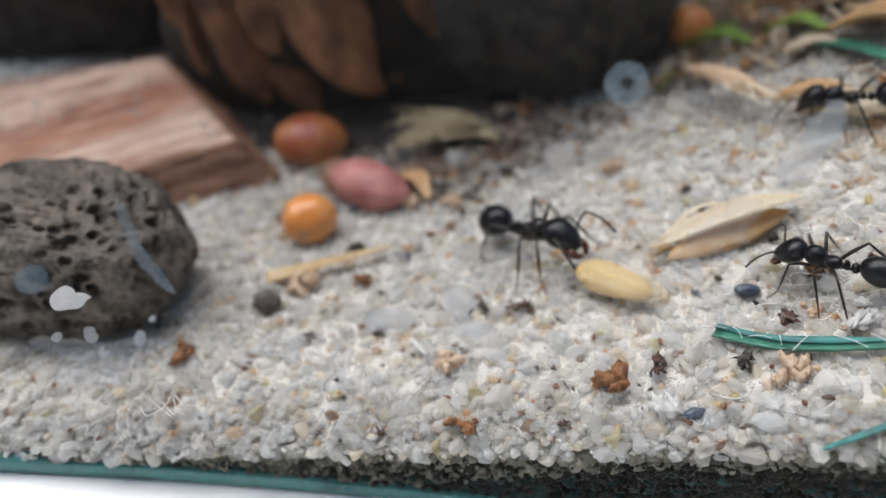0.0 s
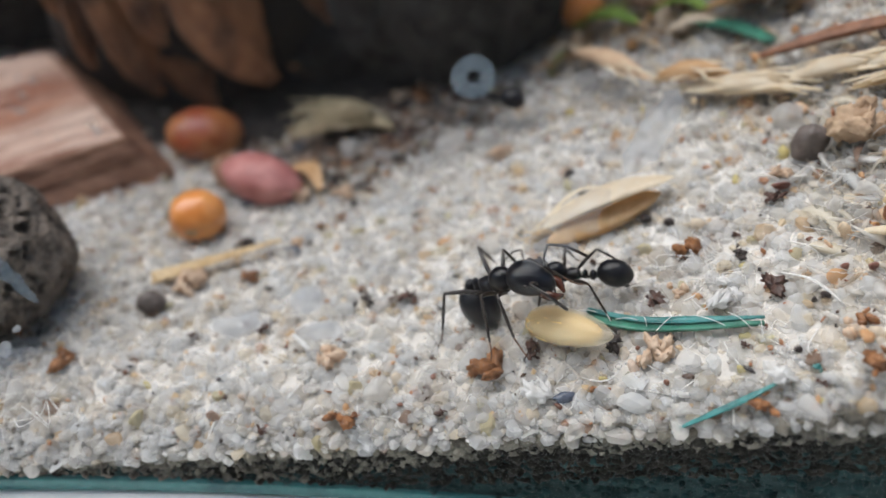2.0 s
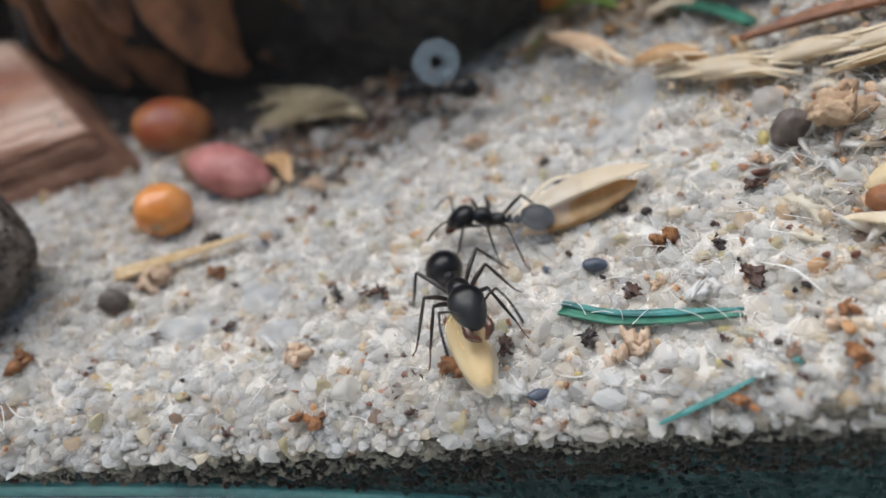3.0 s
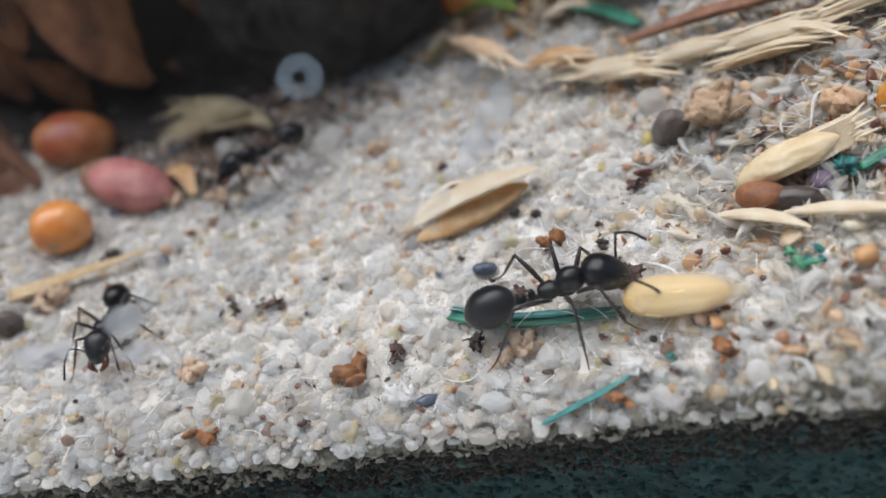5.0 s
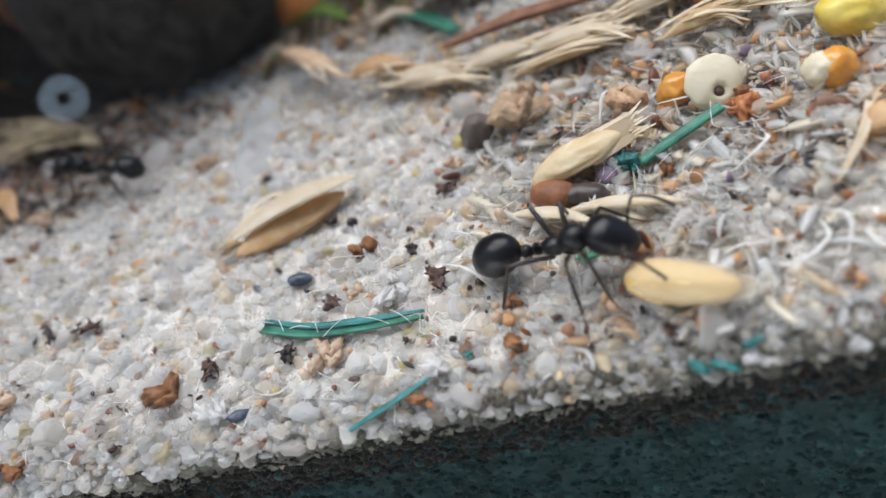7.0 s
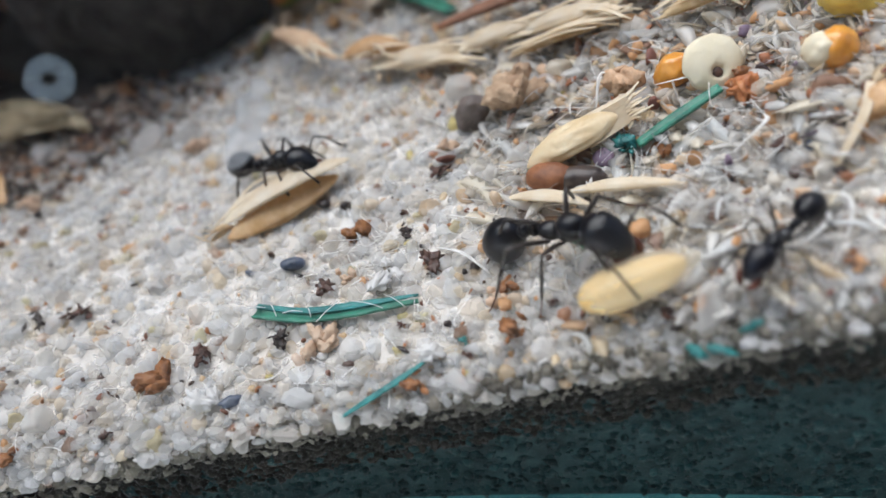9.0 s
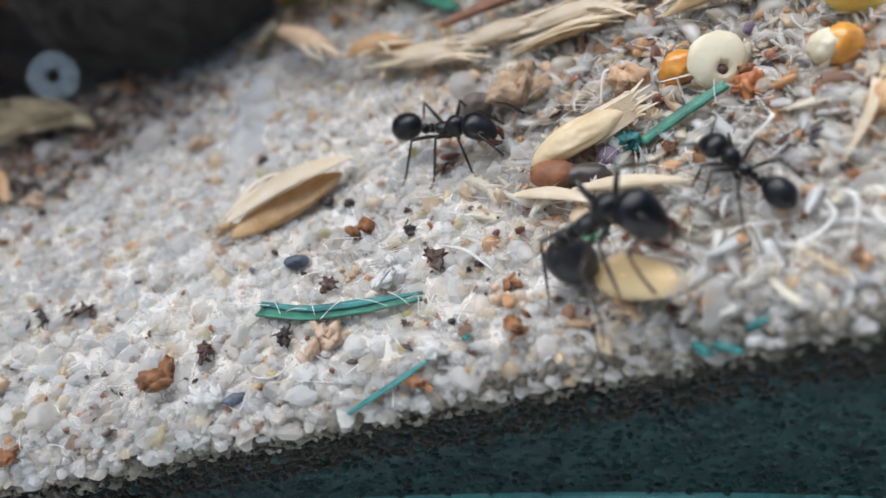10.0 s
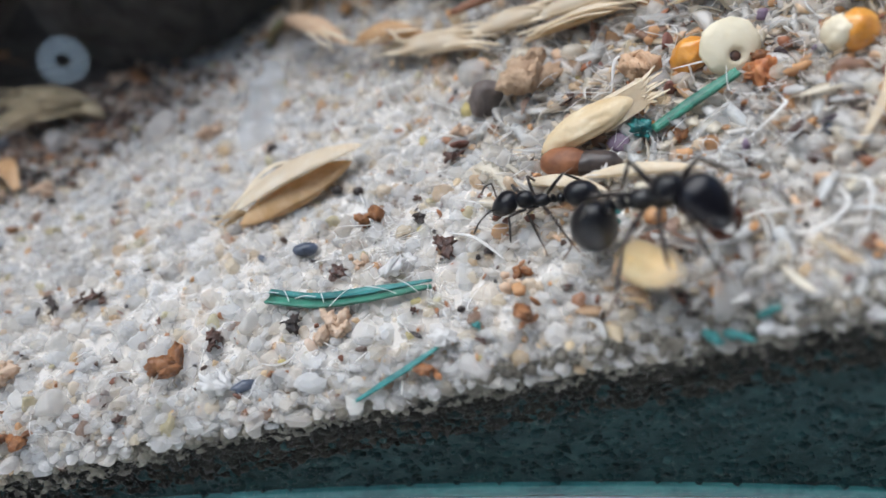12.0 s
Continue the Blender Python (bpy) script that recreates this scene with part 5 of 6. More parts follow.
    thing("tissue_scrap", flake(on_sand(9.4, 22.7, 0.3), 0.8, 482, 0.5, 4, 0.8), M_FUZZ, "torn white tissue scrap in the sand", "scrap", group="tissue scraps")


def ribbons(P0, P1, P2, width, thick):
    """Many thin bent slivers in one mesh: each a flat ribbon along a curve through three points."""
    n, k = len(P0), 7
    t = np.linspace(0, 1, k)[None, :, None]
    C = P0[:, None] * (1 - t) ** 2 + 2 * P1[:, None] * t * (1 - t) + P2[:, None] * t ** 2
    T = np.gradient(C, axis=1)
    T /= np.linalg.norm(T, axis=2)[..., None] + 1e-9
    g = np.random.default_rng(n)
    up = g.normal(size=(n, 1, 3)) * 0.6 + np.array((0, 0, 1))
    sd = np.cross(T, up)
    sd /= np.linalg.norm(sd, axis=2)[..., None] + 1e-9
    no = np.cross(sd, T)
    w = width[:, None, None] * np.sqrt(np.clip(1 - (2 * t - 1) ** 4, 0.04, 1))
    ring = np.stack([C + sd * w, C + no * thick, C - sd * w, C - no * thick], 2).reshape(n, k * 4, 3)
    F = [(i * 4 + j, i * 4 + (j + 1) % 4, (i + 1) * 4 + (j + 1) % 4, (i + 1) * 4 + j) for i in range(k - 1) for j in range(4)]
    F = np.array(F)[None] + (np.arange(n) * k * 4)[:, None, None]
    return ring.reshape(-1, 3), F.reshape(-1, 4)


def heap_points(g, n, x0=20.5):
    """Places in the chaff heap, thickest in its middle and thinning out over the open sand."""
    x, y = g.uniform(x0, 46, n), g.random(n)
    y = wall_y(x) + 0.8 + y * 26
    keep = g.random(n) < np.clip((x - x0) / 8, 0, 1) ** 1.5 * np.clip(1.25 - np.abs(y - 25) / 20, 0.25, 1)
    return x[keep], y[keep]


def shreds():
    g = np.random.default_rng(95)
    for name, count, long, wide, m, label in (("white_shreds", 1500, (0.5, 2.2), (0.06, 0.42), M_SHRED, "thin white shreds and husk splinters in the chaff heap"), ("fine_fibres", 420, (0.8, 3.0), (0.008, 0.02), M_FUZZ, "fine white fibres caught in the chaff")):
        x, y = heap_points(g, count)
        n = len(x)
        L = g.uniform(*long, n)[:, None]
        c = np.stack([x, y, ground_z(x, y) + g.uniform(0.0, 0.5, n)], 1)
        a = g.uniform(0, 2 * math.pi, n)
        d = np.stack([np.cos(a), np.sin(a), g.normal(size=n) * 0.22], 1)
        bow = g.normal(size=(n, 3)) * np.array((0.35, 0.35, 0.2)) + np.array((0, 0, 0.2))
        V, F = ribbons(c - d * L / 2, c + bow * L, c + d * L / 2, g.uniform(*wide, n), 0.02)
        tagged(fast_mesh(name, V, F, m), label, "chaff", kind="stuff")
    # stray fibres over the open sand
    n = 260
    x = g.uniform(-22, 26, n)
    y = wall_y(x) + 0.8 + g.random(n) * 26
    c = np.stack([x, y, ground_z(x, y) + 0.12], 1)
    a = g.uniform(0, 2 * math.pi, n)
    d = np.stack([np.cos(a), np.sin(a), g.normal(size=n) * 0.1], 1)
    L = g.uniform(0.5, 2.0, n)[:, None]
    V, F = ribbons(c - d * L / 2, c + g.normal(size=(n, 3)) * 0.3 * L * np.array((1, 1, 0.3)) + np.array((0, 0, 0.15)), c + d * L / 2, g.uniform(0.012, 0.05, n), 0.02)
    tagged(fast_mesh("stray_fibres", V, F, M_FUZZ), "stray white fibres on the open sand", "fibres", kind="stuff")
    x, y = heap_points(g, 800, 20.0)
    n = len(x)
    c = np.stack([x, y, ground_z(x, y) + g.uniform(0.0, 0.6, n)], 1)
    V, F = grains(c, 0.1 + 0.45 * g.random(n) ** 2.2, 96, squash=((0.7, 1.4), (0.5, 1.0), (0.25, 0.7)))
    tagged(fast_mesh("bran_bits", V, F, M_BITS), "orange and brown bran bits in the chaff heap", "bran", kind="stuff")


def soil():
    """Soil crumbs between the seeds, the tuft and the rock, packed dark to carry the shade there."""
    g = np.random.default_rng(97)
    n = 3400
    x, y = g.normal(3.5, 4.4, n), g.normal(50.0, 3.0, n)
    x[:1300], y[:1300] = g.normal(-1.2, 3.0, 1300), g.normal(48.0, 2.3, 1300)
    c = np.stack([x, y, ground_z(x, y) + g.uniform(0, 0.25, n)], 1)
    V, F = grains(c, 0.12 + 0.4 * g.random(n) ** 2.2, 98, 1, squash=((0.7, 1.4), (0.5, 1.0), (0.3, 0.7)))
    tagged(fast_mesh("soil_shade_crumbs", V, F, M_SOILSHADECRUMB), "brown and black soil crumbs between the seeds and the rock, also standing in for shade", "soil", kind="stuff")


def litter():
    """Dry leaf litter and husks behind the open sand."""
    g = np.random.default_rng(99)
    n = 1400
    x, y = g.uniform(12, 50, n), g.uniform(38, 68, n)
    keep = (y > 49 - 0.35 * (x - 18)) & (np.hypot(x - 9.6, y - 58) > 9.5)
    x, y = x[keep], y[keep]
    n = len(x)
    L = g.uniform(0.8, 4.5, n)[:, None]
    c = np.stack([x, y, ground_z(x, y) + g.uniform(0.0, 0.6, n)], 1)
    a = g.uniform(0, 2 * math.pi, n)
    d = np.stack([np.cos(a), np.sin(a), g.normal(size=n) * 0.12], 1)
    V, F = ribbons(c - d * L / 2, c + g.normal(size=(n, 3)) * 0.22 * L * np.array((1, 1, 0.5)) + np.array((0, 0, 0.3)), c + d * L / 2, 0.1 + 0.7 * g.random(n) ** 2, 0.05)
    tagged(fast_mesh("leaf_litter", V, F, M_LITTER), "tan and brown dry leaf litter behind the sand", "litter", kind="stuff")


def far_side():
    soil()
    litter()
    husk((17.4, 48.8), (20.2, 40.9), 1.0, 0.6, M_TANPALE, "tan husk lying beside the lava rock", (1.7, 1.9), 0, 21, 0.4, 3)
    husk((20.5, 41.6), (24.3, 38.8), 1.1, 0.7, M_TAN, "brown husk lying behind the sand slope", (1.4, 1.2), 0, 22, 0.4, 3)
    husk((21.9, 40.2), (26.6, 35.4), 1.1, 0.6, M_PALE, "pale frayed husk at the foot of the chaff", (0.7, 0.8), 0, 23, 0.3, 7)
    husk((26.0, 36.8), (30.4, 34.4), 0.9, 0.5, M_PALE, "pale husk at the foot of the chaff", (0.8, 0.9), 0, 24, 0.3, 5)
    husk((29.0, 35.0), (33.4, 31.8), 0.9, 0.5, M_PALE, "pale husk lying in the chaff heap", (0.9, 1.0), 15, 25, 0.3, 5)
    husk((28.0, 33.8), (32.4, 31.4), 0.7, 0.4, M_STRAW, "straw coloured husk in the chaff heap", (0.8, 1.0), -10, 26, 0.2, 6)
    thing("meal_lump", join(flake(on_sand(31.0, 27.4, 1.1), 0.9, 611, 1.0, 8, 0.5), flake(on_sand(30.9, 26.6, 0.6), 0.8, 612, 1.0, 7, 0.5)), M_MEAL, "peach coloured lump of meal behind the cream husk", "lump")
    husk((33.0, 33.0), (37.2, 31.0), 0.8, 0.5, M_PALE, "pale husk lying in the chaff heap", (0.9, 1.0), 0, 28, 0.3, 6)
    husk((34.0, 29.6), (38.0, 27.6), 0.8, 0.5, M_STRAW, "straw coloured husk in the chaff heap", (0.9, 1.0), 0, 29, 0.3, 6)
    thing("dry_leaf", strip([on_sand(26.3, 47.6, 0.8), on_sand(28.4, 45.2, 1.6), on_sand(30.6, 42.8, 0.9)], [0.5, 2.0, 0.6], 0.25, curl=0.35), M_TAN, "curled orange brown dry leaf", "leaf", group="dry leaves")
    thing("twig_leaf", strip([on_sand(26.0, 39.4, 1.2), on_sand(29.4, 37.9, 1.2), on_sand(32.2, 36.2, 1.2), on_sand(37.6, 31.6, 1.3)], [0.1, 0.5, 0.42, 0.3], 0.3, curl=0.6), M_TWIG, "long brown twig lying across the chaff", "twig")
    thing("green_strip", strip([on_sand(25.4, 47.2, 0.5), on_sand(26.4, 44.0, 0.9), on_sand(27.3, 40.8, 0.8)], [0.5, 0.6, 0.4], 0.25, curl=0.3), M_GREEN, "dark green blade behind the husks", "plant strip", group="green blades")
    thing("green_leaf", strip([on_sand(19.2, 54.0, 0.8), on_sand(21.0, 52.4, 1.4), on_sand(22.6, 50.6, 0.7)], [0.4, 1.0, 0.3], 0.2, curl=0.3), M_LEAFGREEN, "fresh green leaf piece behind the rock", "leaf", group="green leaves")
    thing("green_leaf", strip([on_sand(24.0, 51.4, 0.6), on_sand(25.4, 49.8, 1.2), on_sand(26.4, 48.2, 0.6)], [0.4, 0.8, 0.3], 0.2, curl=0.3), M_LEAFGREEN, "yellow green leaf piece behind the husks", "leaf", group="green leaves")
    thing("millet_grain", blob(on_sand(19.9, 55.3, 1.5), (1.7, 1.6, 1.6), 0.05, 1.2, 501, 3), M_MILLET, "amber millet grain behind the rock", "seed", group="millet grains")
    g = np.random.default_rng(91)
    n = 6000
    x, y = g.uniform(21, 46, n), g.uniform(0, 1, n)
    y = wall_y(x) + 1.5 + y * 30
    keep = g.random(n) < np.clip((x - 21) / 10, 0, 1) * np.clip(1.3 - np.abs(y - 28) / 24, 0.15, 1) * np.clip((y - wall_y(x)) / 9, 0.3, 1)
    x, y = x[keep], y[keep]
    c = np.stack([x, y, ground_z(x, y) + g.uniform(-0.1, 0.4, len(x))], 1)
    V, F = grains(c, 0.2 + 0.75 * g.random(len(x)) ** 2, 92, 1, flat=0.62, squash=((0.8, 1.4), (0.6, 1.15), (0.12, 0.34)))
    tagged(fast_mesh("chaff", V, F, M_CHAFF), "heap of pale chaff chips and bran flakes", "chaff", kind="stuff")
    shreds()
    n = 1200
    x = g.uniform(-24, 44, n)
    y = wall_y(x) + 0.6 + g.random(n) * 30
    keep = g.random(n) < np.clip(0.35 + (x + 10) / 40, 0.3, 1)
    x, y = x[keep], y[keep]
    c = np.stack([x, y, ground_z(x, y) - 0.02], 1)
    V, F = grains(c, 0.14 + 0.34 * g.random(len(x)) ** 2, 94)
    tagged(fast_mesh("amber_grains", V, F, M_AMBERGRAIN), "amber, peach and olive grains strewn through the sand", "sand", kind="stuff")
    n = 520
    x = g.uniform(-24, 40, n)
    y = wall_y(x) + 0.6 + g.random(n) ** 1.3 * 30
    c = np.stack([x, y, ground_z(x, y) + 0.12], 1)
    V, F = grains(c, g.uniform(0.08, 0.24, n), 93, squash=((0.8, 1.6), (0.4, 1.0), (0.3, 0.8)))
    tagged(fast_mesh("dust_specks", V, F, M_SPECKS), "tiny brown and dark specks strewn over the sand", "specks", kind="stuff")


def pane_marks():
    """Dried drops and smears on the outside of the front pane."""
    def basis(p):
        n = Vector((0, 0, 36)) * 0.5 + Vector((6, 0, 18)) - Vector(p)
        n.normalize()
        s = Vector((1, 0, 0))
        s = (s - n * s.dot(n)).normalized()
        return np.array(s), np.array(n.cross(s)), np.array(n)

    def patch(name, p, outline, m, label, hole=None, lump=0.0, ring=24, seed=0):
        p = np.array(p, float)
        s, u, n = basis(p)
        V, F = [], []
        g = np.random.default_rng(seed)
        wob = 1 + lump * np.interp(np.arange(ring), np.linspace(0, ring, 9), np.append(g.normal(size=8), 0))
        layers = [1.0, 0.75, 0.5, 0.25] if hole is None else [1.0, 0.85, 0.65, hole]
        for k in layers:
            for i in range(ring):
                a = 2 * math.pi * i / ring
                V.append(p + (s * math.cos(a) * outline[0] + u * math.sin(a) * outline[1]) * k * wob[i] + n * 0.06 * (1 - k))
        for j in range(len(layers) - 1):
            for i in range(ring):
                F.append((j * ring + i, j * ring + (i + 1) % ring, (j + 1) * ring + (i + 1) % ring, (j + 1) * ring + i))
        if hole is None:
            F.append(tuple((len(layers) - 1) * ring + i for i in range(ring)))
        ob = thing(name, (np.array(V), F), m, label, "mark", at=p.tolist(), group="marks on the pane")
        return ob

    patch("dried_drop", (7.7, 27.5, 21.0), (0.86, 0.84), M_FILM, "pale bluish ring of a dried drop on the pane", hole=0.28, lump=0.03, seed=1)
    patch("dried_drop", (-18.8, 28.7, 13.5), (0.7, 0.68), M_BLUEFILM, "faint blue round drop mark on the pane", lump=0.04, seed=2)
    patch("white_flake", (-17.4, 28.2, 12.5), (0.8, 0.62), M_FLAKE, "white flake stuck to the pane", lump=0.14, seed=3)

    def streak(pts, w, m, label, seed=0):
        P = curve(pts, 14)
        s, u, n = basis(P[7])
        T = np.gradient(P, axis=0)
        V = []
        for i, p in enumerate(P):
            d = np.cross(T[i], n)
            d /= np.linalg.norm(d)
            taper = math.sqrt(max(0.004, 1 - abs(i / 6.5 - 1) ** 2.4))
            V += [p + d * w * taper * (0.8 + 0.6 * noise.noise(Vector((i * 0.6, seed, 0)))), p + n * 0.03, p - d * w * taper * (0.8 + 0.6 * noise.noise(Vector((i * 0.6, seed, 5))))]
        F = [(3 * i + j, 3 * i + j + 1, 3 * i + j + 4, 3 * i + j + 3) for i in range(13) for j in (0, 1)]
        thing("smear", (np.array(V), F), m, label, "mark", group="marks on the pane")

    streak([(14.9, 24.8, 20.9), (14.0, 24.5, 19.3), (12.9, 24.2, 17.8)], 0.75, M_SMEAR, "pale grey smear on the pane", 1)
    streak([(12.4, 24.2, 17.2), (10.6, 24.1, 15.6), (8.9, 23.9, 13.9)], 0.9, M_SMEARLIGHT, "faint pale smear on the pane", 2)
    streak([(-14.3, 30.0, 16.6), (-13.6, 28.8, 14.2), (-12.4, 27.9, 12.4)], 0.36, M_BLUESTREAK, "thin blue grey streak on the pane", 3)
    streak([(-19.6, 27.4, 10.9), (-16.5, 27.0, 10.2), (-12.8, 26.9, 10.4)], 0.6, M_SMEARLIGHT, "pale dried water mark low on the pane", 4)
    streak([(-19.4, 26.8, 9.3), (-16.6, 26.6, 9.2), (-14.2, 26.6, 9.6)], 0.7, M_SMEARLIGHT, "pale dried water mark low on the pane", 5)
    patch("dried_drop", (0.4, 20.9, 16.7), (0.62, 0.5), M_FLAKETHIN, "milky dried drop on the pane", lump=0.12, seed=20)
    patch("dried_drop", (-2.0, 20.0, 16.9), (0.85, 0.42), M_FLAKETHIN, "milky dried drop on the pane", lump=0.12, seed=21)
    patch("dried_drop", (0.8, 20.2, 15.9), (0.8, 0.36), M_FLAKETHIN, "milky dried drop on the pane", lump=0.12, seed=22)
    for i, (p, r) in enumerate((((-16.7, 27.5, 10.9), 0.38), ((-14.5, 27.2, 10.5), 0.33), ((-18.3, 27.5, 10.8), 0.25), ((-16.3, 27.1, 10.0), 0.25), ((-13.7, 27.6, 11.4), 0.2))):
        patch("white_flake", p, (r * 0.85, r), M_FLAKETHIN, "small white flake stuck to the pane", lump=0.25, seed=10 + i)


crumbs()
left_side()
right_side()
far_side()
pane_marks()


# ---- what moves ----
# rows: seconds, the middle of the body in mm, heading in degrees
WAY_A = [
    (0, 5.17, 34.99, -48.8, 1.97, 8.3), (0.2, 7.96, 31.77, -47.4, 1.97, 9.5), (0.4, 7.54, 31.15, -51.9, 1.96, 10.6), (0.5, 6.93, 31.04, -60.1, 1.96, 11.2),
    (0.6, 6.27, 30.79, -69.5, 1.96, 11.2), (0.8, 5.36, 29.79, -91.1, 1.96, 11.3), (1, 6.35, 29.49, -88.8, 1.96, 11.3), (1.2, 6.05, 30.04, -77.9, 2.59, 12.9),
    (1.4, 6.74, 29.90, -54.1, 2.79, 14.4), (1.5, 7.09, 29.12, -44.7, 2.79, 15.2), (1.8, 7.94, 28.01, -39.4, 2.79, 17.5), (2, 8.43, 27.46, -38.5, 2.79, 19.0),
    (2.2, 7.63, 27.91, -43.7, 2.79, 20.5), (2.5, 6.87, 29.20, -53.4, 2.79, 22.8), (2.7, 7.08, 29.07, -94.3, 2.39, 20.2), (3.1, 8.51, 27.11, -72.1, 1.97, 15.1),
    (3.7, 11.84, 24.82, -38.9, 1.98, 7.4), (4.3, 14.98, 23.84, -23.6, 1.99, -0.4), (4.5, 14.89, 23.91, -23.5, 1.99, -2.9), (5, 16.83, 23.69, -6.7, 1.99, -0.2),
    (5.5, 20.71, 22.14, -19.8, 1.99, -0.9), (6, 22.99, 21.90, -25.2, 1.97, 1.1), (6.5, 24.75, 20.84, -32.7, 1.96, 7.7), (7, 25.19, 20.92, -30.8, 1.95, 9.1),
    (7.2, 24.81, 21.52, -33.5, 1.95, 8.6), (8.8, 24.96, 21.37, -41.3, 1.96, 5.2), (9, 25.18, 20.87, -40.1, 1.96, 4.7), (9.2, 25.40, 19.70, -28.0, 2.90, 14.0),
    (9.5, 25.78, 19.39, -22.0, 3.22, 18.0), (10, 26.18, 19.22, -11.0, 3.31, 17.0), (10.5, 26.23, 19.11, -6.0, 3.47, 14.0), (11, 26.74, 19.16, -20.0, 3.55, 7.0),
    (11.5, 27.23, 18.82, -24.0, 3.50, 7.0), (12, 27.63, 18.75, -26.0, 3.26, 5.0),
]
# how far it turns its head aside and down, in degrees
HEAD_A = [(0, 0, 0), (1.2, 0, 5), (1.5, 10, 5), (2.2, 10, 5), (2.7, 0, 0), (4.3, 0, 5), (9.0, -15, 10), (9.5, -53, 27), (10.0, -68, 24), (10.5, -74, 21), (11.0, -57, 26), (11.5, -44, 23), (12.0, -44, 14)]
# how far the large ant bends its gaster down, in degrees
BEND_A = [(0, 0), (1.0, 10), (1.2, 50), (1.5, 90), (2.2, 90), (2.5, 70), (2.7, 20), (4.3, 0), (8.8, 5), (9.0, 40), (9.5, 100), (10.0, 86), (10.5, 74), (11.0, 80), (11.5, 63), (12.0, 58)]
WAY_B = [
    (0, 18.20, 26.90, 136.0, 1.55, 0.0), (0.2, 18.53, 27.25, 159.4, 1.55, -0.5), (0.4, 15.93, 28.45, 167.4, 1.55, -0.5), (0.5, 14.63, 29.00, 165.4, 1.55, -0.5),
    (0.6, 13.17, 29.56, 161.9, 1.55, -0.3), (0.8, 12.65, 28.98, 152.0, 1.56, 0.2), (1, 13.43, 28.40, 152.1, 1.56, 0.7), (1.2, 13.88, 28.07, 147.9, 1.56, 1.3),
    (1.5, 12.94, 27.63, 158.9, 1.56, 2.2), (2, 12.45, 27.65, 159.7, 1.56, 3.8), (2.2, 12.60, 28.03, 146.4, 1.56, 4.4), (2.5, 13.06, 28.88, 135.5, 1.57, 5.3),
    (2.7, 12.52, 29.31, 142.8, 1.56, 5.2), (3.1, 10.15, 32.97, 166.5, 1.56, 5.0), (3.5, 4.87, 34.42, 187.2, 1.56, 4.8), (4.3, -3.89, 35.24, 226.6, 1.55, 4.3),
    (4.5, -5.03, 34.86, 232.9, 1.55, 4.2), (5, -4.24, 31.30, 264.6, 1.55, 6.0), (5.2, -4.11, 30.20, 265.9, 1.54, 8.1), (5.5, -4.76, 29.85, 246.3, 1.54, 11.2),
    (5.8, -6.56, 29.85, 226.3, 1.54, 11.2), (6.6, -13.00, 28.00, 185.0, 1.55, 0.0), (12, -15.00, 28.00, 180.0, 1.55, 0.0),
]
WAY_C = [
    (0, 24.00, 38.20, 144.0, 1.64, 0.0), (0.2, 23.75, 37.36, 158.9, 1.65, 2.7), (0.4, 20.25, 38.06, 158.9, 1.65, 2.7), (0.5, 19.30, 39.86, 151.4, 1.65, 2.7),
    (0.6, 18.32, 41.63, 142.5, 1.65, 4.3), (0.8, 16.76, 42.87, 138.9, 1.66, 7.5), (1, 15.50, 44.11, 142.2, 1.66, 10.7), (1.2, 13.55, 45.67, 137.3, 1.65, 6.4),
    (1.5, 11.44, 45.52, 131.9, 2.09, 0.0), (2, 11.59, 45.93, 133.5, 2.09, 0.1), (2.5, 11.13, 45.74, 143.1, 2.09, 0.2), (2.7, 10.55, 45.95, 145.8, 2.09, 0.3),
    (4.3, 7.45, 45.6, 188.0, 2.5, 0.6), (4.5, 6.75, 44.9, 191.6, 2.6, 0.6), (5, 4.65, 41.5, 204.2, 2.7, 0.7), (5.5, 3.6, 42.3, 175.0, 2.6, 3.3),
    (6, 3.95, 41.7, 163.7, 2.6, 6.0), (6.5, 5.8, 42.0, 155.4, 2.2, 8.6), (7, 5.28, 42.49, 155.3, 2.10, 7.9), (7.2, 4.20, 44.08, 157.5, 2.10, 7.7),
    (7.6, 3.22, 43.98, 205.9, 1.64, 7.2), (8, 5.05, 41.78, 269.2, 1.64, 6.7), (8.4, 9.08, 38.58, 307.6, 1.64, 6.2), (8.8, 13.31, 35.37, 315.9, 1.63, 5.7),
    (9, 15.33, 34.37, 320.1, 1.63, 5.4), (9.5, 18.67, 33.13, 334.8, 1.63, 5.5), (9.7, 21.78, 31.46, 321.2, 1.63, 3.2), (10, 23.49, 30.21, 316.7, 1.64, -0.1),
    (10.3, 26.91, 29.11, 345.6, 1.63, -2.0), (10.5, 28.12, 27.17, 363.9, 1.62, -3.3), (11, 31.27, 26.65, 341.9, 1.60, 1.7), (11.2, 32.81, 27.52, 358.7, 1.62, 0.5),
    (11.3, 32.85, 27.79, 394.1, 1.61, -18.8), (11.5, 35.79, 27.87, 375.0, 1.64, 0.0), (12, 37.50, 30.50, 372.0, 1.64, 0.0),
]
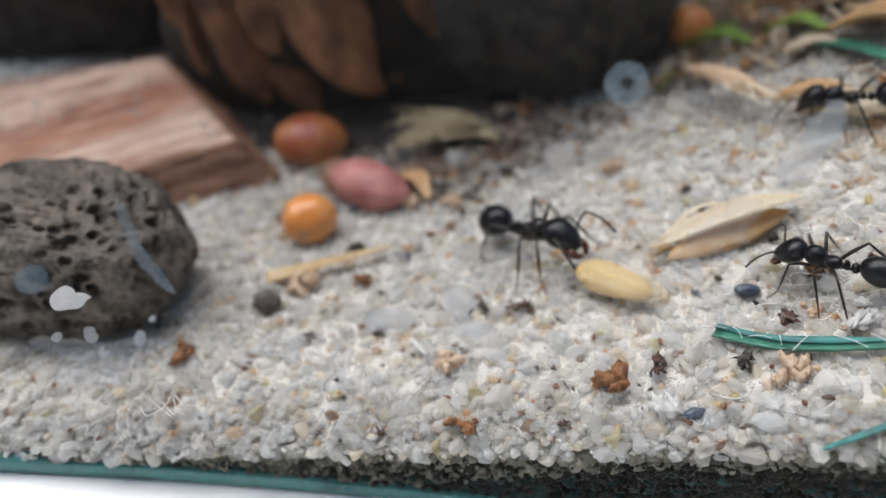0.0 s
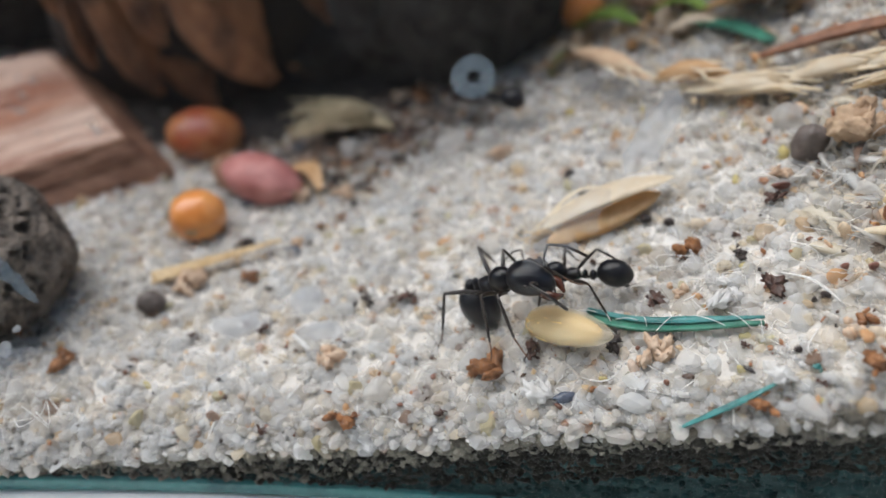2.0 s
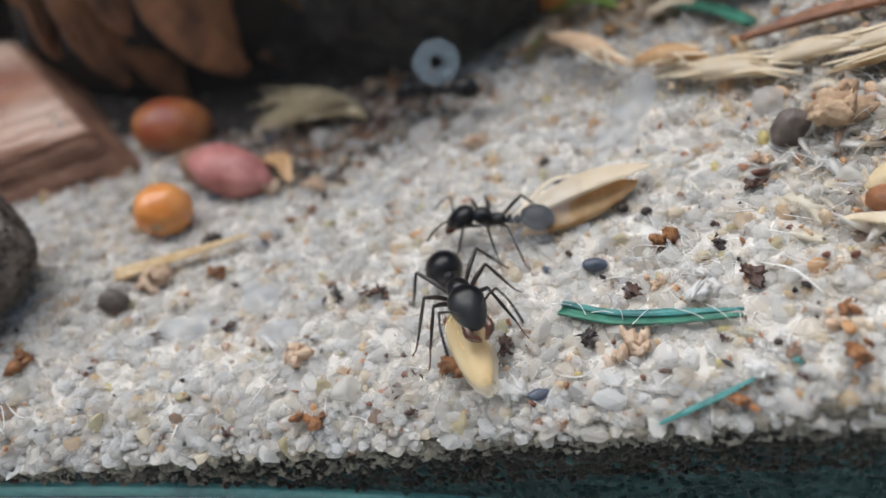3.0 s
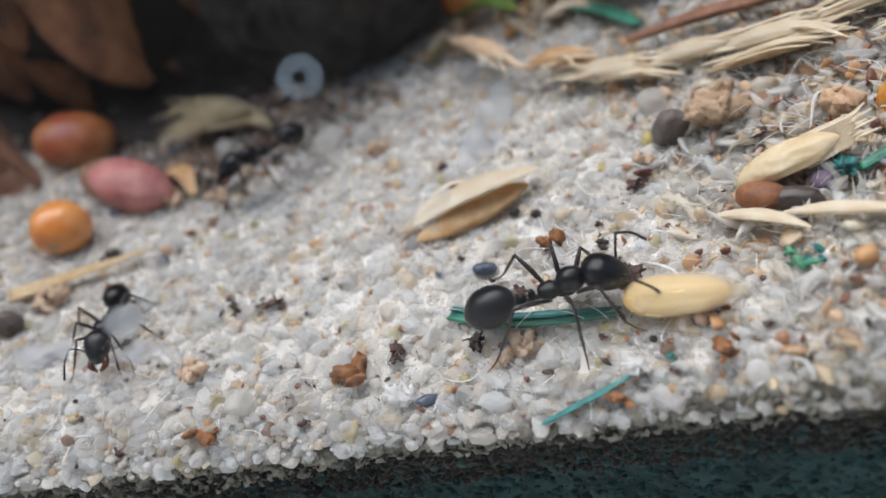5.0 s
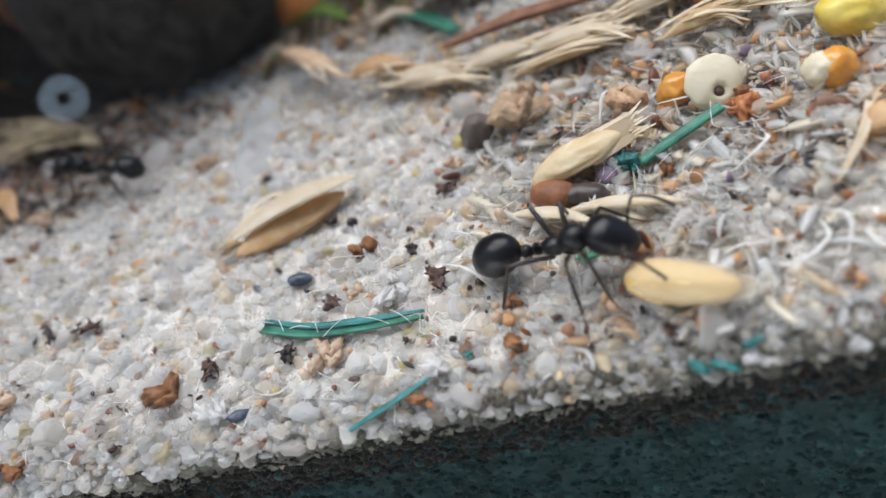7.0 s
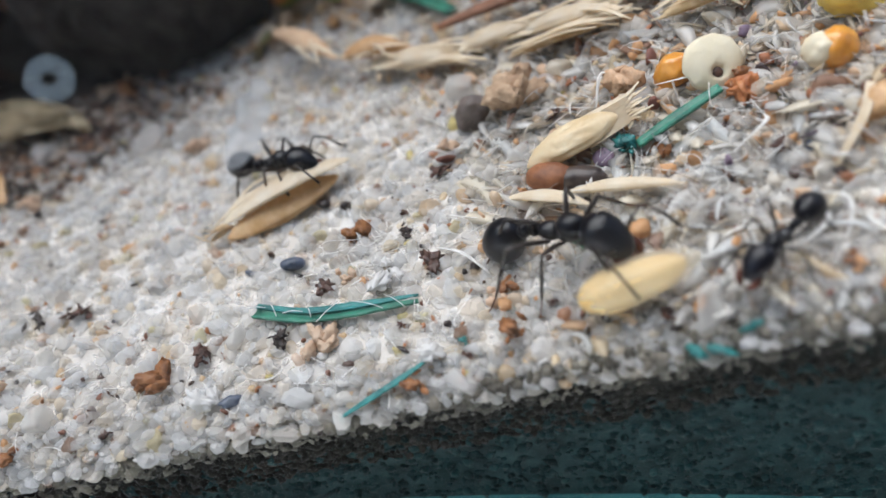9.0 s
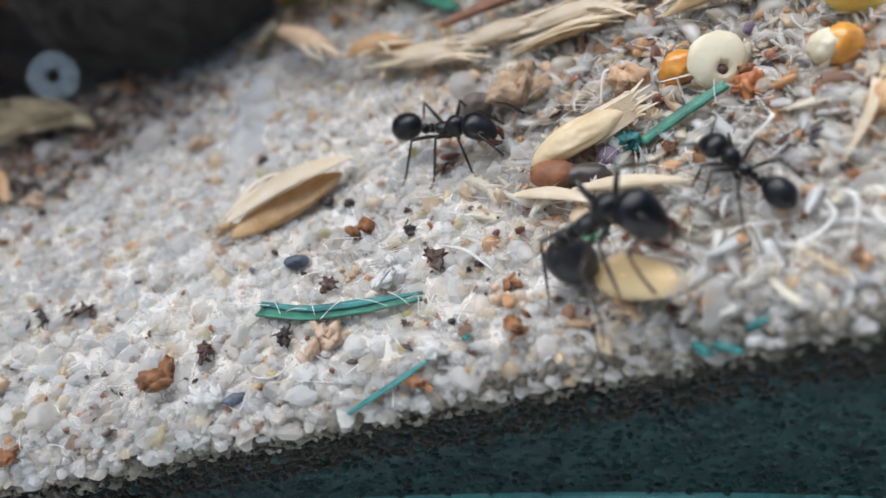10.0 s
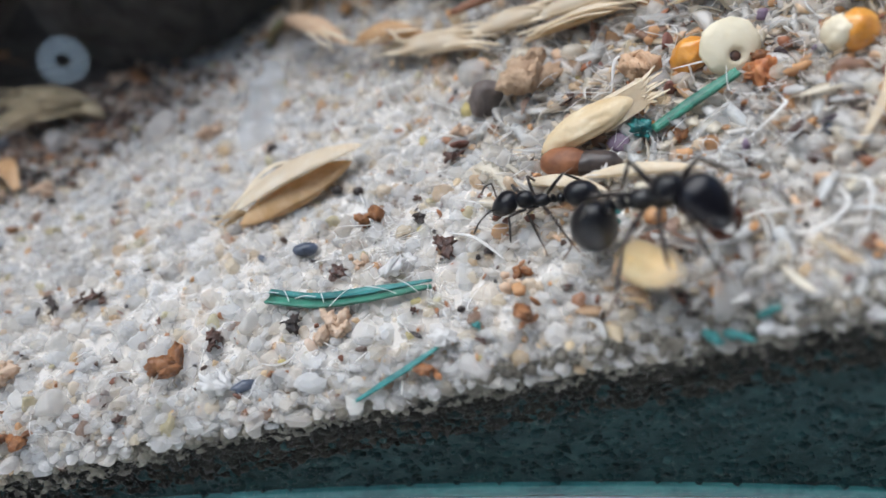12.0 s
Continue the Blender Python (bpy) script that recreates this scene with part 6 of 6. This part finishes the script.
WAY_D = [
    (0, 60.00, 14.00, 182.0, 1.32, 0.0), (5.5, 58.00, 14.00, 182.0, 1.32, 0.0), (7.5, 45.00, 13.60, 184.0, 1.32, 0.0), (8.8, 32.21, 15.93, 208.7, 1.28, 18.0),
    (9, 31.81, 15.83, 203.7, 1.28, 18.0), (9.5, 31.57, 17.60, 128.1, 1.31, -4.4), (9.7, 30.85, 18.94, 128.0, 1.32, -0.5), (10, 32.07, 19.00, 102.8, 1.34, 5.3),
    (10.3, 31.47, 21.04, 159.9, 1.32, 2.3), (10.5, 30.13, 21.50, 169.3, 1.31, 0.3), (11, 28.42, 21.65, 154.5, 1.32, -0.0), (11.2, 27.06, 21.99, 159.0, 1.32, -0.5),
    (11.5, 25.48, 22.36, 160.4, 1.32, -1.2), (11.6, 25.13, 22.41, 157.9, 1.32, -1.6), (12, 24.84, 22.73, 151.5, 1.31, -3.1),
]
WAY_SEED = [
    (0, 8.4, 30.6, -45), (0.2, 11.4, 27.0, -46), (0.4, 9.4, 26.6, -54), (0.6, 6.8, 26.8, -74), (0.8, 4.7, 26.1, -92), (1.0, 5.7, 26.0, -92),
    (1.2, 6.3, 27.0, -86), (1.4, 8.4, 26.8, -62), (1.6, 10.0, 26.4, -50), (1.8, 10.8, 25.6, -45), (2.0, 11.2, 25.1, -45, -14), (2.2, 10.8, 25.7, -55, -22),
    (2.5, 8.4, 27.2, -75, -38), (2.7, 6.0, 26.7, -98, -22), (3.1, 9.0, 24.6, -75), (3.7, 14.2, 22.4, -48), (4.3, 18.9, 20.9, -33), (4.5, 18.7, 20.8, -33), (5.0, 21.0, 21.7, -22), (5.5, 24.8, 18.8, -33), (6.0, 26.7, 18.1, -35),
    (6.5, 28.0, 17.2, -36), (7.0, 28.1, 17.4, -36), (7.2, 27.4, 17.9, -37), (8.0, 26.9, 17.5, -20), (8.8, 26.8, 17.6, -6, 0), (9.0, 26.8, 17.6, -8, -5), (9.5, 26.8, 17.6, -32, -22), (10.0, 26.8, 17.7, -54, -34), (10.5, 26.8, 17.7, -68, -40), (12.0, 26.8, 17.7, -74, -42),
]


def stance(x, y, heading, height, rear=0.0):
    """A pose on the sand: z along the sand's normal, x along the heading, reared up by some degrees."""
    e = 1.5
    n = Vector((float(ground_z(x - e, y) - ground_z(x + e, y)), float(ground_z(x, y - e) - ground_z(x, y + e)), 2 * e)).normalized()
    a = radians(heading)
    d = Vector((math.cos(a), math.sin(a), 0))
    d = (d - n * d.dot(n)).normalized()
    s = n.cross(d)
    p = Vector((x, y, float(ground_z(x, y)))) + n * height
    m = Matrix((d, s, n)).transposed().to_4x4()
    m = m @ pose(0, 0, 0, 0, -rear, 0)
    m.translation = p * S
    return m


def way_at(way, t):
    a = np.array([r[:4] for r in way], float)
    return [float(np.interp(t, a[:, 0], a[:, i])) for i in (1, 2, 3)]


# how the large ant spreads its legs once it has let go of the grain: seconds, degrees up, degrees back
SPREAD_A = {("hind", 1): [(7.2, 0, 0), (8.8, 6, 50), (10.0, 0, 48), (12.0, -4, 56)], ("middle", 1): [(7.2, 0, 0), (8.8, 0, 26), (12.0, 0, 32)], ("hind", -1): [(8.8, 0, 0), (9.5, 12, 16), (12.0, 14, 18)]}


def gait(way, legs, k, spread={}):
    """Tripod steps whose pace follows the way that the body goes; spread: further turns of single legs."""
    times = np.arange(0, 12.01, 0.1)
    p = np.array([way_at(way, t) for t in times])
    step = np.hypot(*np.diff(p[:, :2], axis=0).T) + np.abs(np.diff(p[:, 2])) * 0.02
    dist = np.concatenate([[0], np.cumsum(np.minimum(step, 0.9))]) / (3.2 * k)
    for i, (leg, hip, name, s) in enumerate(legs):
        tripod = 0 if (name == "middle") == (s > 0) else 0.5
        rows, last = [], None
        extra = np.array(spread.get((name, s), [(0, 0, 0)]), float)
        for t, d in zip(times, dist):
            ph = 2 * math.pi * (d + tripod + 0.07 * i)
            sw, up = 15 * s * math.sin(ph), 7 * s * max(0, math.cos(ph))
            up += float(np.interp(t, extra[:, 0], extra[:, 1]))
            sw += float(np.interp(t, extra[:, 0], extra[:, 2]))
            if last is not None and t < 11.95 and abs(d - last) < 0.02 and not 7.2 < t < 9.6:
                continue
            last = d
            rows.append((float(t), Matrix.Translation(Vector(hip) * S) @ pose(0, 0, 0, up, 0, sw)))
        walk(leg, rows)


def motions():
    for ant, way, legs, k in ((ANT_A, WAY_A, LEGS_A, 0.94), (ANT_B, WAY_B, LEGS_B, 0.74), (ANT_C, WAY_C, LEGS_C, 0.78), (ANT_D, WAY_D, LEGS_D, 0.63)):
        walk(ant, [(r[0], stance(r[1], r[2], r[3], r[4] if len(r) > 4 else 2.1 * k, r[5] if len(r) > 5 else 0.0)) for r in way])
        gait(way, legs, k, SPREAD_A if ant == ANT_A else {})
    hip = Matrix.Translation(Vector((-1.4, 0, -0.1)) * 0.94 * S)
    walk(GASTER_A, [(t, hip @ pose(0, 0, 0, 0, -b, 0)) for t, b in BEND_A])
    neck = Matrix.Translation(Vector((1.8, 0, 0.3)) * 0.94 * S)
    walk(HEADPART_A, [(t, neck @ pose(0, 0, 0, 0, b, a)) for t, a, b in HEAD_A])
    held = [r if len(r) > 4 else (r[0], r[1] + 0.45 * math.cos(radians(r[3])), r[2] + 0.45 * math.sin(radians(r[3])), r[3], 0) for r in WAY_SEED]
    walk(SEED, [(t, stance(x, y, h, 1.1, -up)) for t, x, y, h, up in held])


motions()
